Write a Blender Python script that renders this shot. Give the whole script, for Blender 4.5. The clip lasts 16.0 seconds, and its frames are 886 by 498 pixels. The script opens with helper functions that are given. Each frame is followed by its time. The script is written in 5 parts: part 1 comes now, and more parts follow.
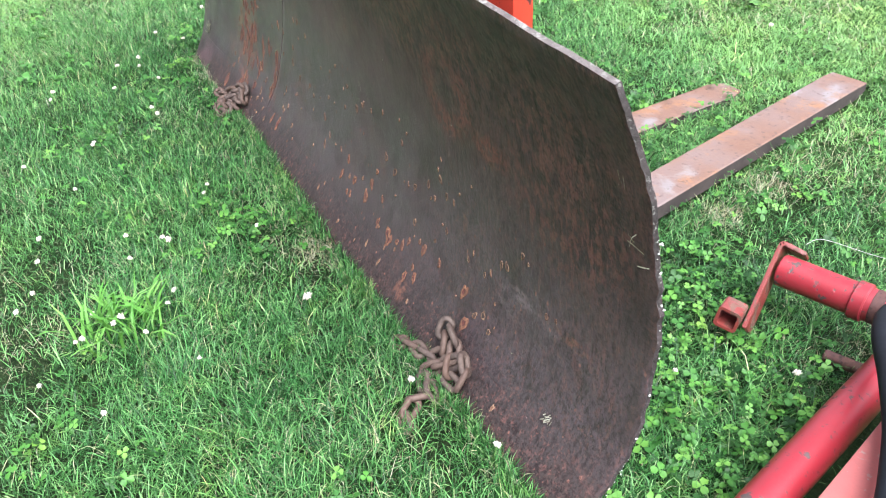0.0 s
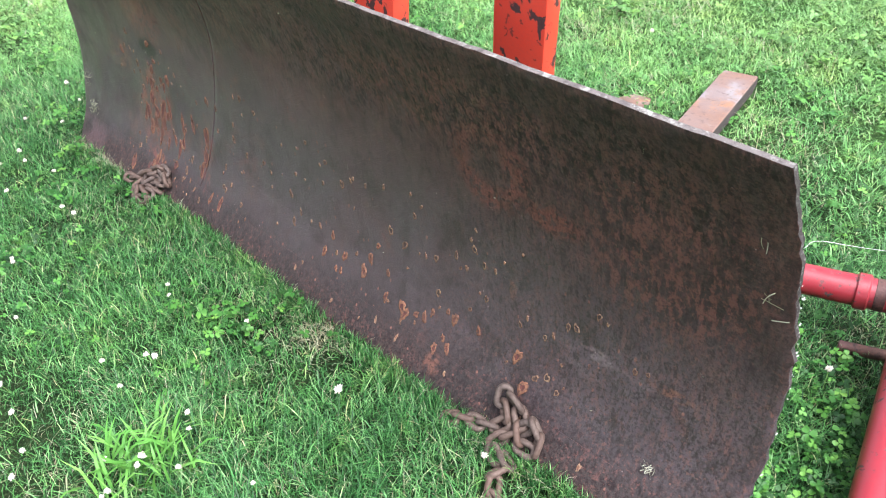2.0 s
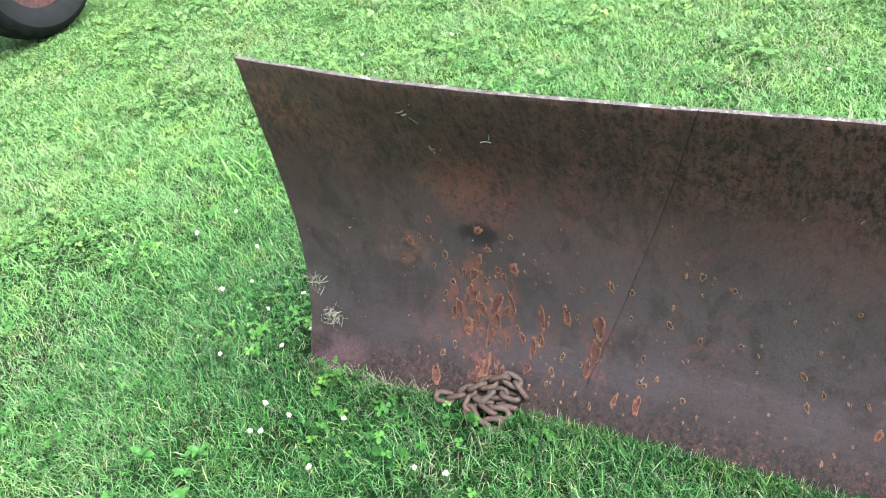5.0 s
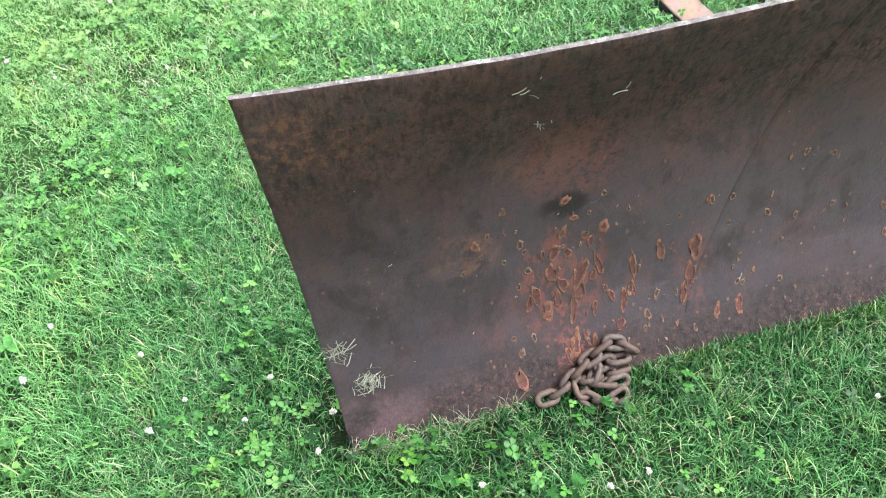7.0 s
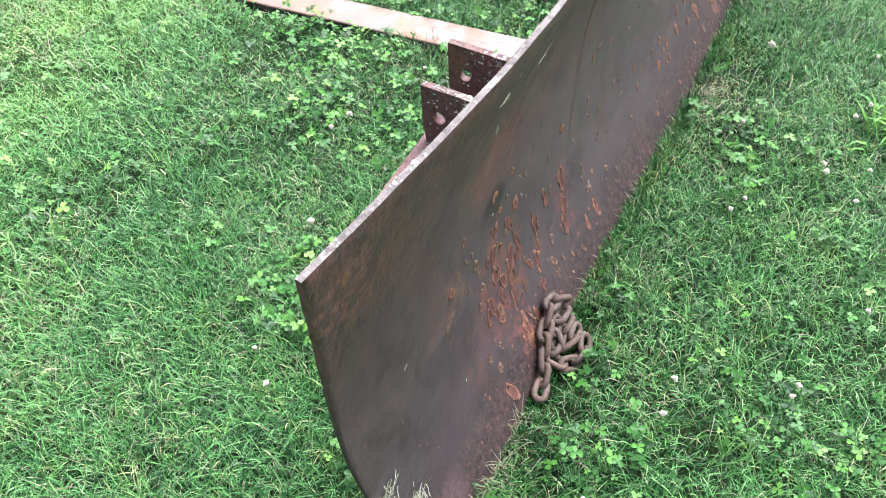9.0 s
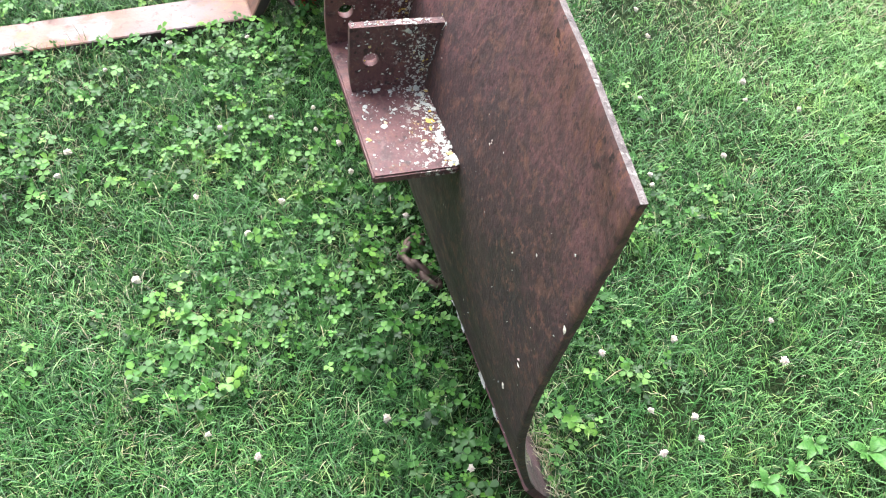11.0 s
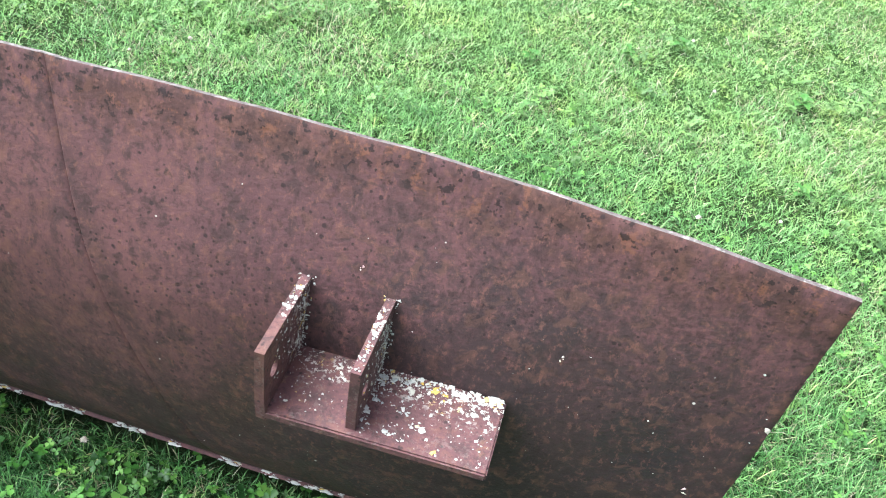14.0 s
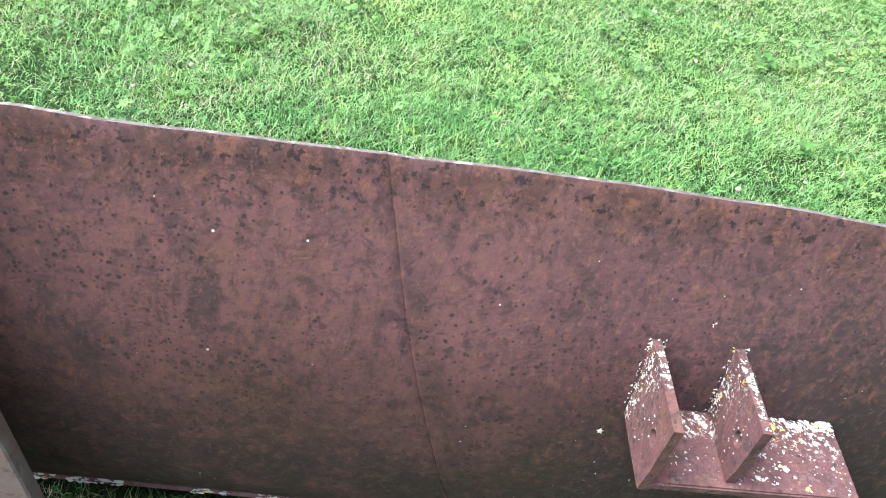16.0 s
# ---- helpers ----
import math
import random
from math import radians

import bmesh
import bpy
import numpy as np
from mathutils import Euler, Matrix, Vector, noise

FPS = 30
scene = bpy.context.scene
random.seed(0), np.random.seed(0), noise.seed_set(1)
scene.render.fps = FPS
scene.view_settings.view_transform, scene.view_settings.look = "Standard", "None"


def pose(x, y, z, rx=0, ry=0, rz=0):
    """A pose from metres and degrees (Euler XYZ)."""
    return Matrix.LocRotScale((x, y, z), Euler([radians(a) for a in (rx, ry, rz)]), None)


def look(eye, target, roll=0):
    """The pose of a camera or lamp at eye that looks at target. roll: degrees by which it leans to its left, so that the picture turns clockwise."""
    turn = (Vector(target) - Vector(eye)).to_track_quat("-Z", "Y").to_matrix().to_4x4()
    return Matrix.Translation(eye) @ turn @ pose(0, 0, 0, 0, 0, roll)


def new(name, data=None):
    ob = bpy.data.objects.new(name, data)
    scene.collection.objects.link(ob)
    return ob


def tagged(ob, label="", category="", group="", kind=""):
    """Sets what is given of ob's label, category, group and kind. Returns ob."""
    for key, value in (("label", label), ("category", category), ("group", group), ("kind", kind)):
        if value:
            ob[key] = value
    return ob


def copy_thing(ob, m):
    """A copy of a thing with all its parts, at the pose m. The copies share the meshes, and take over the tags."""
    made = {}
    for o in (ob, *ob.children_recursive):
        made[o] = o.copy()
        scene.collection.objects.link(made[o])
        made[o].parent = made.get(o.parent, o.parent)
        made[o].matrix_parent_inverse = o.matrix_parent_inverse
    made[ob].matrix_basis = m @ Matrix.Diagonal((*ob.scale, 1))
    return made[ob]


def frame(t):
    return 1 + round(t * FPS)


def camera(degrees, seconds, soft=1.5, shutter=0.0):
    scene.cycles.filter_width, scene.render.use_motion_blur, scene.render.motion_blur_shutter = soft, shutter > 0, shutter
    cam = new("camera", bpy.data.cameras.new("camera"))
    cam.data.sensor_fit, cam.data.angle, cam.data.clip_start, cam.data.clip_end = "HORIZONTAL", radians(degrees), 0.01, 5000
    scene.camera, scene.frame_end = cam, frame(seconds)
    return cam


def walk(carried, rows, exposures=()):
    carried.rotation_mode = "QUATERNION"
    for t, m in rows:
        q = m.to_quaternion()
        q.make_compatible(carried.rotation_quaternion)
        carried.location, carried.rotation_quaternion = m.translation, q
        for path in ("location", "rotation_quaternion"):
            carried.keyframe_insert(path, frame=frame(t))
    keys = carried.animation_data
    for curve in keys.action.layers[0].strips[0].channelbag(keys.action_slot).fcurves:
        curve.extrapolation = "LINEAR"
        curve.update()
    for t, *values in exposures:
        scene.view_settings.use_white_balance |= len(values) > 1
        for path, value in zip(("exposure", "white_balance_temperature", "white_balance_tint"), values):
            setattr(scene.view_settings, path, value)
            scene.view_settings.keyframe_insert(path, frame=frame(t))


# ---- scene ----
cam = camera(55.6, 16.0, soft=1.1)
PATH = [
    (0, (3.124, -0.433, 1.218), (1.651, 0.238, 0.042), -3.5),
    (0.5, (3.118, -0.499, 1.249), (1.677, 0.245, 0.078), -3.1),
    (1, (3.085, -0.595, 1.319), (1.711, 0.272, 0.151), -3.7),
    (1.5, (2.934, -0.617, 1.31), (1.596, 0.285, 0.128), -4.4),
    (2, (2.795, -0.725, 1.336), (1.563, 0.302, 0.141), -4.7),
    (2.5, (2.653, -0.924, 1.409), (1.536, 0.241, 0.227), -7.3),
    (3, (2.406, -1.024, 1.407), (1.309, 0.17, 0.236), -7.5),
    (3.5, (2.147, -1.12, 1.424), (1.099, 0.101, 0.236), -7.0),
    (4, (1.864, -1.287, 1.438), (0.929, 0.014, 0.24), -8.2),
    (4.5, (1.565, -1.266, 1.472), (0.666, 0.09, 0.309), -9.1),
    (4.7, (1.446, -1.221, 1.483), (0.537, 0.128, 0.319), -9.7),
    (6.8, (0.221, -0.928, 1.508), (0.261, 0.463, 0.072), -6.7),
    (7, (0.121, -0.894, 1.499), (0.332, 0.454, 0.036), -6.1),
    (7.5, (-0.002, -0.737, 1.455), (0.546, 0.482, -0.033), -4.4),
    (8, (-0.1, -0.568, 1.458), (0.651, 0.512, -0.049), -3.9),
    (8.2, (-0.15, -0.528, 1.466), (0.69, 0.486, -0.039), -4.1),
    (10.3, (-0.558, 0.212, 1.396), (0.677, 0.136, -0.176), 5.6),
    (10.5, (-0.554, 0.273, 1.378), (0.673, 0.069, -0.188), 7.0),
    (11, (-0.407, 0.445, 1.343), (0.749, -0.014, -0.223), 8.7),
    (11.5, (-0.297, 0.618, 1.396), (0.779, -0.188, -0.085), 8.8),
    (12, (-0.222, 0.75, 1.461), (0.752, -0.38, 0.129), 8.1),
    (12.5, (-0.049, 0.743, 1.374), (0.783, -0.502, 0.048), 8.9),
    (13, (0.108, 0.734, 1.365), (0.791, -0.551, -0.008), 9.5),
    (13.5, (0.229, 0.795, 1.354), (0.689, -0.583, -0.021), 9.9),
    (14, (0.352, 0.861, 1.388), (0.56, -0.623, 0.063), 11.2),
    (14.5, (0.56, 0.791, 1.342), (0.65, -0.737, 0.053), 12.7),
    (15, (0.771, 0.718, 1.31), (0.748, -0.751, -0.048), 16.1),
    (15.5, (0.918, 0.807, 1.335), (0.8, -0.635, -0.046), 14.7),
    (16, (1.012, 0.849, 1.377), (0.804, -0.627, 0.044), 13.6),
]
walk(cam, [(t, look(eye, target, roll)) for t, eye, target, roll in PATH], exposures=[(0, 2.98, 6000, 11), (2, 3.02, 6000, 11), (3, 3.2, 6000, 11), (3.6, 3.18, 6000, 7), (4.7, 3.1, 6000, 6), (7, 3.15, 6000, 6), (7.5, 3.25, 6000, 10), (8, 3.32, 6000, 10), (10.3, 3.12, 6150, 11), (11, 3.15, 6250, 14), (11.5, 3.2, 6150, 12), (12.5, 3.08, 6050, 11), (14, 3.15, 6000, 11), (15, 2.88, 6000, 11), (16, 3.15, 6000, 11)])

# ---------------------------------------------------------------- light
world = bpy.data.worlds.new("overcast_sky")
scene.world = world
world.use_nodes = True
wn, wl = world.node_tree.nodes, world.node_tree.links
sky = wn.new("ShaderNodeTexSky")
sky.sky_type, sky.sun_disc = "NISHITA", False
sky.sun_elevation, sky.sun_rotation = radians(60), radians(90)
sky.air_density, sky.dust_density, sky.ozone_density = 1.0, 4.0, 1.0
soft_sky = wn.new("ShaderNodeHueSaturation")
soft_sky.inputs["Saturation"].default_value = 0.36
wl.new(sky.outputs[0], soft_sky.inputs["Color"])
wl.new(soft_sky.outputs[0], wn["Background"].inputs[0])
wn["Background"].inputs[1].default_value = 0.052

sun = new("sun", bpy.data.lights.new("sun", "SUN"))
sun.data.energy, sun.data.angle, sun.data.color = 1.75, radians(58), (1.0, 0.97, 0.93)
sun.matrix_world = look((0, 0, 8), (-5.2, -0.4, 0))


# ---------------------------------------------------------------- helpers
def smooth(a, b, v):
    t = np.clip((v - a) / (b - a), 0, 1)
    return t * t * (3 - 2 * t)


def mesh_of(name, verts, faces, mats, index=None, shade=True):
    me = bpy.data.meshes.new(name)
    me.from_pydata([tuple(v) for v in verts], [], [tuple(f) for f in faces])
    for m in mats if isinstance(mats, (list, tuple)) else [mats]:
        me.materials.append(m)
    if index is not None:
        me.polygons.foreach_set("material_index", index)
    if shade:
        me.shade_smooth()
    me.update()
    return me


def part(name, me, parent, label=""):
    ob = new(name, me)
    ob.parent = parent
    return tagged(ob, label) if label else ob


def part_bm(name, bm, mat, parent, label="", flat=False, angle=35):
    me = bpy.data.meshes.new(name)
    bmesh.ops.recalc_face_normals(bm, faces=bm.faces)
    bm.to_mesh(me)
    bm.free()
    me.materials.append(mat)
    if not flat:
        me.shade_smooth()
        me.set_sharp_from_angle(angle=radians(angle))
    return part(name, me, parent, label) if parent else new(name, me)


def thing(name, label, category, at=(0, 0, 0), group="", kind=""):
    ob = new(name)
    ob.empty_display_size = 0.1
    ob.matrix_world = pose(*at)
    return tagged(ob, label, category, group, kind)


def box_between(a, b, width, thick, side, bevel=0.003, bm=None):
    """A bar from a to b; side: the direction of its width."""
    a, b, side = Vector(a), Vector(b), Vector(side).normalized()
    way = (b - a).normalized()
    side = (side - way * side.dot(way)).normalized()
    up = way.cross(side)
    bm = bm or bmesh.new()
    made = bmesh.ops.create_cube(bm, size=1)["verts"]
    m = Matrix((side * width, up * thick, (b - a))).transposed().to_4x4()
    bmesh.ops.transform(bm, matrix=Matrix.Translation((a + b) / 2) @ m, verts=made)
    edges = list({e for v in made for e in v.link_edges})
    if bevel:
        bmesh.ops.bevel(bm, geom=edges, offset=bevel, segments=2, profile=0.6, affect="EDGES")
    return bm


def tube_between(a, b, r, inner=0.0, seg=28, bm=None):
    a, b = Vector(a), Vector(b)
    way = (b - a).normalized()
    q = way.to_track_quat("Z", "Y").to_matrix()
    bm = bm or bmesh.new()
    rings = []
    bev = min(0.003, r * 0.2)
    steps = [(0, r - bev), (bev, r), ((b - a).length - bev, r), ((b - a).length, r - bev)]
    if inner:
        steps = [(0.03, inner), (0, inner)] + steps + [((b - a).length, inner), ((b - a).length - 0.03, inner)]
    for h, rr in steps:
        rings.append([bm.verts.new(a + q @ Vector((rr * math.cos(k * math.tau / seg), rr * math.sin(k * math.tau / seg), h))) for k in range(seg)])
    for p, n in zip(rings, rings[1:]):
        for k in range(seg):
            bm.faces.new((p[k], p[(k + 1) % seg], n[(k + 1) % seg], n[k]))
    bm.faces.new(rings[0][::-1])
    bm.faces.new(rings[-1])
    return bm


def swept(points, r, seg=12, closed=False):
    """A round rod of radius r along the points."""
    bm = bmesh.new()
    pts = [Vector(p) for p in points]
    n = len(pts)
    rings = []
    prev = None
    for i, p in enumerate(pts):
        if closed:
            d = (pts[(i + 1) % n] - pts[i - 1]).normalized()
        else:
            d = (pts[min(i + 1, n - 1)] - pts[max(i - 1, 0)]).normalized()
        ref = prev if prev is not None else (Vector((0, 0, 1)) if abs(d.z) < 0.9 else Vector((1, 0, 0)))
        u = (ref - d * ref.dot(d)).normalized()
        prev = u
        w = d.cross(u)
        rings.append([bm.verts.new(p + r * (u * math.cos(k * math.tau / seg) + w * math.sin(k * math.tau / seg))) for k in range(seg)])
    for i in range(n if closed else n - 1):
        a, b = rings[i], rings[(i + 1) % n]
        for k in range(seg):
            bm.faces.new((a[k], a[(k + 1) % seg], b[(k + 1) % seg], b[k]))
    if not closed:
        bm.faces.new(rings[0][::-1])
        bm.faces.new(rings[-1])
    return bm


def curve_points(ctrl, n):
    """A smooth line (Catmull-Rom) through the control points."""
    c = [Vector(p) for p in ctrl]
    c = [c[0] * 2 - c[1]] + c + [c[-1] * 2 - c[-2]]
    out = []
    segs = len(c) - 3
    for k in range(n):
        s = k / (n - 1) * segs
        i = min(int(s), segs - 1)
        t = s - i
        p0, p1, p2, p3 = c[i:i + 4]
        out.append(0.5 * ((2 * p1) + (p2 - p0) * t + (2 * p0 - 5 * p1 + 4 * p2 - p3) * t * t + (3 * p1 - p0 - 3 * p2 + p3) * t ** 3))
    return out


# ---------------------------------------------------------------- materials
class Nodes:
    """A thin wrapper to write node materials in few lines."""

    def __init__(self, name):
        self.mat = bpy.data.materials.new(name)
        self.mat.use_nodes = True
        self.t = self.mat.node_tree
        self.bsdf = self.t.nodes["Principled BSDF"]
        self.out = self.t.nodes["Material Output"]

    def add(self, kind, ins=None, feature="", operation="", data_type="", blend_type="", interpolation_type=""):
        n = self.t.nodes.new(kind)
        if feature:
            n.feature = feature
        if operation:
            n.operation = operation
        if data_type:
            n.data_type = data_type
        if blend_type:
            n.blend_type = blend_type
        if interpolation_type:
            n.interpolation_type = interpolation_type
        for k, v in (ins or {}).items():
            self.put(n.inputs[k], v)
        return n

    def put(self, socket, v):
        if isinstance(v, bpy.types.NodeSocket):
            self.t.links.new(v, socket)
        elif isinstance(v, tuple) and len(v) == 3 and socket.type == "RGBA":
            socket.default_value = (*v, 1)
        else:
            socket.default_value = v

    def coords(self, scale=(1, 1, 1), kind="Object"):
        c = self.add("ShaderNodeTexCoord").outputs[kind]
        return self.add("ShaderNodeMapping", {"Vector": c, "Scale": scale}).outputs[0]

    def noise(self, vec, scale, detail=4.0, rough=0.55, distort=0.0):
        return self.add("ShaderNodeTexNoise", {"Vector": vec, "Scale": scale, "Detail": detail, "Roughness": rough, "Distortion": distort}).outputs["Fac"]

    def voronoi(self, vec, scale, out="Distance", feature="F1", rand=1.0):
        return self.add("ShaderNodeTexVoronoi", {"Vector": vec, "Scale": scale, "Randomness": rand}, feature=feature).outputs[out]

    def ramp(self, v, a, b, lo=0.0, hi=1.0):
        return self.add("ShaderNodeMapRange", {"Value": v, "From Min": a, "From Max": b, "To Min": lo, "To Max": hi}, interpolation_type="SMOOTHSTEP").outputs[0]

    def math(self, op, a, b=0.0):
        return self.add("ShaderNodeMath", {0: a, 1: b}, operation=op).outputs[0]

    def mix(self, f, a, b, blend="MIX"):
        n = self.add("ShaderNodeMix", data_type="RGBA", blend_type=blend)
        self.put(n.inputs[0], f)
        self.put(n.inputs[6], a)
        self.put(n.inputs[7], b)
        return n.outputs[2]

    def axis(self, vec, which):
        return self.add("ShaderNodeSeparateXYZ", {0: vec}).outputs[which]

    def bump(self, h, strength, dist):
        return self.add("ShaderNodeBump", {"Height": h, "Strength": strength, "Distance": dist}).outputs[0]

    def done(self, **ins):
        for k, v in ins.items():
            self.put(self.bsdf.inputs[k.replace("_", " ")], v)
        return self.mat


def rusty_front():
    n = Nodes("weathered_steel_face")
    p = n.coords()
    z, x = n.axis(p, 2), n.axis(p, 0)
    tall = n.coords((1, 1, 0.28))

    def blob(cx, cz, rx, rz):
        dx = n.math("DIVIDE", n.math("SUBTRACT", x, cx), rx)
        dz = n.math("DIVIDE", n.math("SUBTRACT", z, cz), rz)
        r2 = n.math("ADD", n.math("MULTIPLY", dx, dx), n.math("MULTIPLY", dz, dz))
        return n.ramp(r2, 1.25, 0.25)

    big = n.noise(p, 2.6, 5, 0.6)
    col = n.mix(n.ramp(big, 0.35, 0.66), (0.050, 0.042, 0.039), (0.074, 0.058, 0.051))
    # burnished grey belt where the earth slid along the plate, with drawn-out scuffs
    belt = n.math("MULTIPLY", n.ramp(z, 0.03, 0.13), n.ramp(z, 0.56, 0.28))
    belt = n.math("MULTIPLY", belt, n.ramp(n.noise(p, 4.0, 3), 0.3, 0.6, 0.35, 1.0))
    col = n.mix(n.math("MULTIPLY", belt, 0.9), col, (0.062, 0.057, 0.061))
    scuff = n.noise(n.coords((0.35, 1, 1.3)), 15.0, 5, 0.65, 0.6)
    col = n.mix(n.math("MULTIPLY", n.ramp(scuff, 0.57, 0.74, 0, 0.35), n.ramp(z, 0.5, 0.2)), col, (0.125, 0.116, 0.112))
    # brown upper band with runs, then dark drop-shaped pits
    runs = n.noise(tall, 30.0, 4, 0.6)
    upper = n.math("MULTIPLY", n.ramp(z, 0.42, 0.66), n.ramp(n.noise(p, 3.5, 3), 0.3, 0.55, 0.35, 1.0))
    col = n.mix(n.math("MULTIPLY", upper, n.ramp(runs, 0.40, 0.60, 0.15, 0.75)), col, (0.080, 0.046, 0.037))
    where = n.math("MULTIPLY", n.ramp(z, 0.50, 0.66), n.ramp(x, 0.3, 1.3, 0.35, 1.0))
    where = n.math("MULTIPLY", where, n.ramp(n.noise(p, 4.5, 2), 0.28, 0.5))
    pits = n.math("MAXIMUM", n.ramp(n.noise(n.coords((1, 1, 0.55)), 84.0, 3, 0.55), 0.53, 0.60), n.math("MULTIPLY", n.ramp(n.noise(n.coords((1, 1, 0.5)), 150.0, 4, 0.65), 0.54, 0.60), 0.8))
    pits = n.math("MULTIPLY", pits, where)
    col = n.mix(n.math("MULTIPLY", pits, 0.9), col, (0.011, 0.008, 0.008))
    # red-brown scabs, gathered in a ring and in loose patches
    ring = n.math("SUBTRACT", blob(1.885, 0.560, 0.105, 0.095), n.math("MULTIPLY", blob(1.88, 0.572, 0.062, 0.058), 1.0))
    patch = n.math("MAXIMUM", n.math("MAXIMUM", ring, blob(2.022, 0.509, 0.075, 0.034)), n.math("MAXIMUM", blob(1.945, 0.575, 0.036, 0.06), n.math("MULTIPLY", blob(0.525, 0.53, 0.11, 0.12), 0.6)))
    patch = n.math("MAXIMUM", patch, n.math("MULTIPLY", blob(1.87, 0.495, 0.055, 0.028), 0.9))
    patch = n.math("MAXIMUM", patch, n.math("MULTIPLY", n.ramp(n.noise(p, 5.0, 5, 0.65, 0.5), 0.58, 0.68), 0.35))
    scab = n.math("MULTIPLY", patch, n.ramp(n.noise(p, 66.0, 4, 0.65), 0.42, 0.50))
    col = n.mix(n.math("MULTIPLY", scab, 0.95), col, (0.150, 0.066, 0.048))
    pin = n.math("MULTIPLY", n.ramp(n.voronoi(p, 62.0), 0.30, 0.20), n.math("LESS_THAN", n.axis(n.voronoi(p, 62.0, "Color"), 0), 0.55))
    col = n.mix(n.math("MULTIPLY", n.math("MULTIPLY", patch, pin), 0.85), col, (0.012, 0.009, 0.009))
    # soft sooty and brown clouds
    calm_cloud = n.math("SUBTRACT", 1.0, n.math("MULTIPLY", belt, 0.6))
    cloud = n.noise(n.coords((1, 1, 0.7)), 13.0, 6, 0.68, 0.4)
    col = n.mix(n.ramp(cloud, 0.50, 0.36, 0, 0.6), col, (0.028, 0.024, 0.023))
    col = n.mix(n.math("MULTIPLY", calm_cloud, n.ramp(cloud, 0.55, 0.68, 0, 0.45)), col, (0.098, 0.064, 0.048))
    # dark greenish grey towards the foot, then faint brown and dark mottling
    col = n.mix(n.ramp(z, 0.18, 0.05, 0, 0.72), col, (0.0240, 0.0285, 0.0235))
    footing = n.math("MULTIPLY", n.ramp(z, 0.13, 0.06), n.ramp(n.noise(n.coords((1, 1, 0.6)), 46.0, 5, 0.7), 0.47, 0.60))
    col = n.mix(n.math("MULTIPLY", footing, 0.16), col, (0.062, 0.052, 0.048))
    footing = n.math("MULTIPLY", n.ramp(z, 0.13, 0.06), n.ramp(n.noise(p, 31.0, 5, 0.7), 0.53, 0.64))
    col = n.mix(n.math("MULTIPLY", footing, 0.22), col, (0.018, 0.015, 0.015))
    mottle = n.noise(n.coords((1, 1, 0.55)), 78.0, 5, 0.72)
    rubbed = n.math("MAXIMUM", belt, n.math("MULTIPLY", n.ramp(z, 0.03, 0.13), n.ramp(z, 0.66, 0.48)))
    calm = n.math("SUBTRACT", 1.0, n.math("MULTIPLY", n.math("MULTIPLY", rubbed, 0.80), n.ramp(x, 2.0, 1.55, 0.10, 1.0)))
    col = n.mix(n.math("MULTIPLY", calm, n.ramp(mottle, 0.53, 0.66, 0, 0.5)), col, (0.098, 0.056, 0.045))
    col = n.mix(n.math("MULTIPLY", n.ramp(calm, 0.3, 1.0, 0.35, 1.0), n.ramp(mottle, 0.48, 0.37, 0, 0.62)), col, (0.016, 0.012, 0.012))
    drawn = n.noise(n.coords((1.6, 1, 0.32)), 60.0, 4, 0.65)
    high = n.math("MULTIPLY", calm, n.math("MAXIMUM", n.ramp(z, 0.26, 0.50, 0.30, 1.0), n.ramp(x, 1.7, 2.2)))
    col = n.mix(n.math("MULTIPLY", high, n.ramp(drawn, 0.55, 0.66, 0, 0.5)), col, (0.112, 0.068, 0.054))
    col = n.mix(n.math("MULTIPLY", high, n.ramp(drawn, 0.44, 0.35, 0, 0.6)), col, (0.015, 0.012, 0.011))
    speck = n.math("MULTIPLY", n.ramp(n.noise(p, 120.0, 4, 0.7), 0.56, 0.62), n.math("MULTIPLY", calm, n.ramp(n.noise(p, 8.0, 3), 0.35, 0.6, 0.25, 1.0)))
    col = n.mix(n.math("MULTIPLY", speck, 0.6), col, (0.140, 0.080, 0.060))
    # faint freckles of young rust
    q = n.coords((1, 1, 0.62))
    few = n.math("MULTIPLY", n.ramp(z, 0.55, 0.30), n.ramp(n.noise(p, 3.3, 2), 0.34, 0.62, 0.08, 0.38))
    fd = n.math("ADD", n.voronoi(q, 58.0), n.math("MULTIPLY", n.math("SUBTRACT", n.noise(p, 150.0, 3), 0.5), 0.25))
    freckle = n.math("MULTIPLY", n.ramp(fd, 0.20, 0.13), n.math("LESS_THAN", n.axis(n.voronoi(q, 58.0, "Color"), 0), few))
    col = n.mix(n.math("MULTIPLY", freckle, 0.75), col, (0.170, 0.098, 0.068))
    # slate-dark steel round the rust heart, a red flush in it, a mauve corner at the foot
    slate = n.math("MULTIPLY", n.math("MAXIMUM", blob(0.56, 0.30, 0.24, 0.22), blob(0.20, 0.19, 0.17, 0.13)), n.ramp(n.noise(p, 9.0, 4, 0.6), 0.36, 0.56))
    col = n.mix(n.math("MULTIPLY", slate, 0.5), col, (0.042, 0.040, 0.042))
    heart = n.math("MAXIMUM", blob(0.505, 0.235, 0.105, 0.155), n.math("MAXIMUM", blob(0.53, 0.07, 0.05, 0.09), n.math("MULTIPLY", blob(0.79, 0.19, 0.045, 0.11), 0.6)))
    col = n.mix(n.math("MULTIPLY", heart, n.ramp(n.noise(n.coords((1, 1, 0.5)), 40.0, 5, 0.72), 0.49, 0.55, 0.06, 0.9)), col, (0.138, 0.064, 0.050))
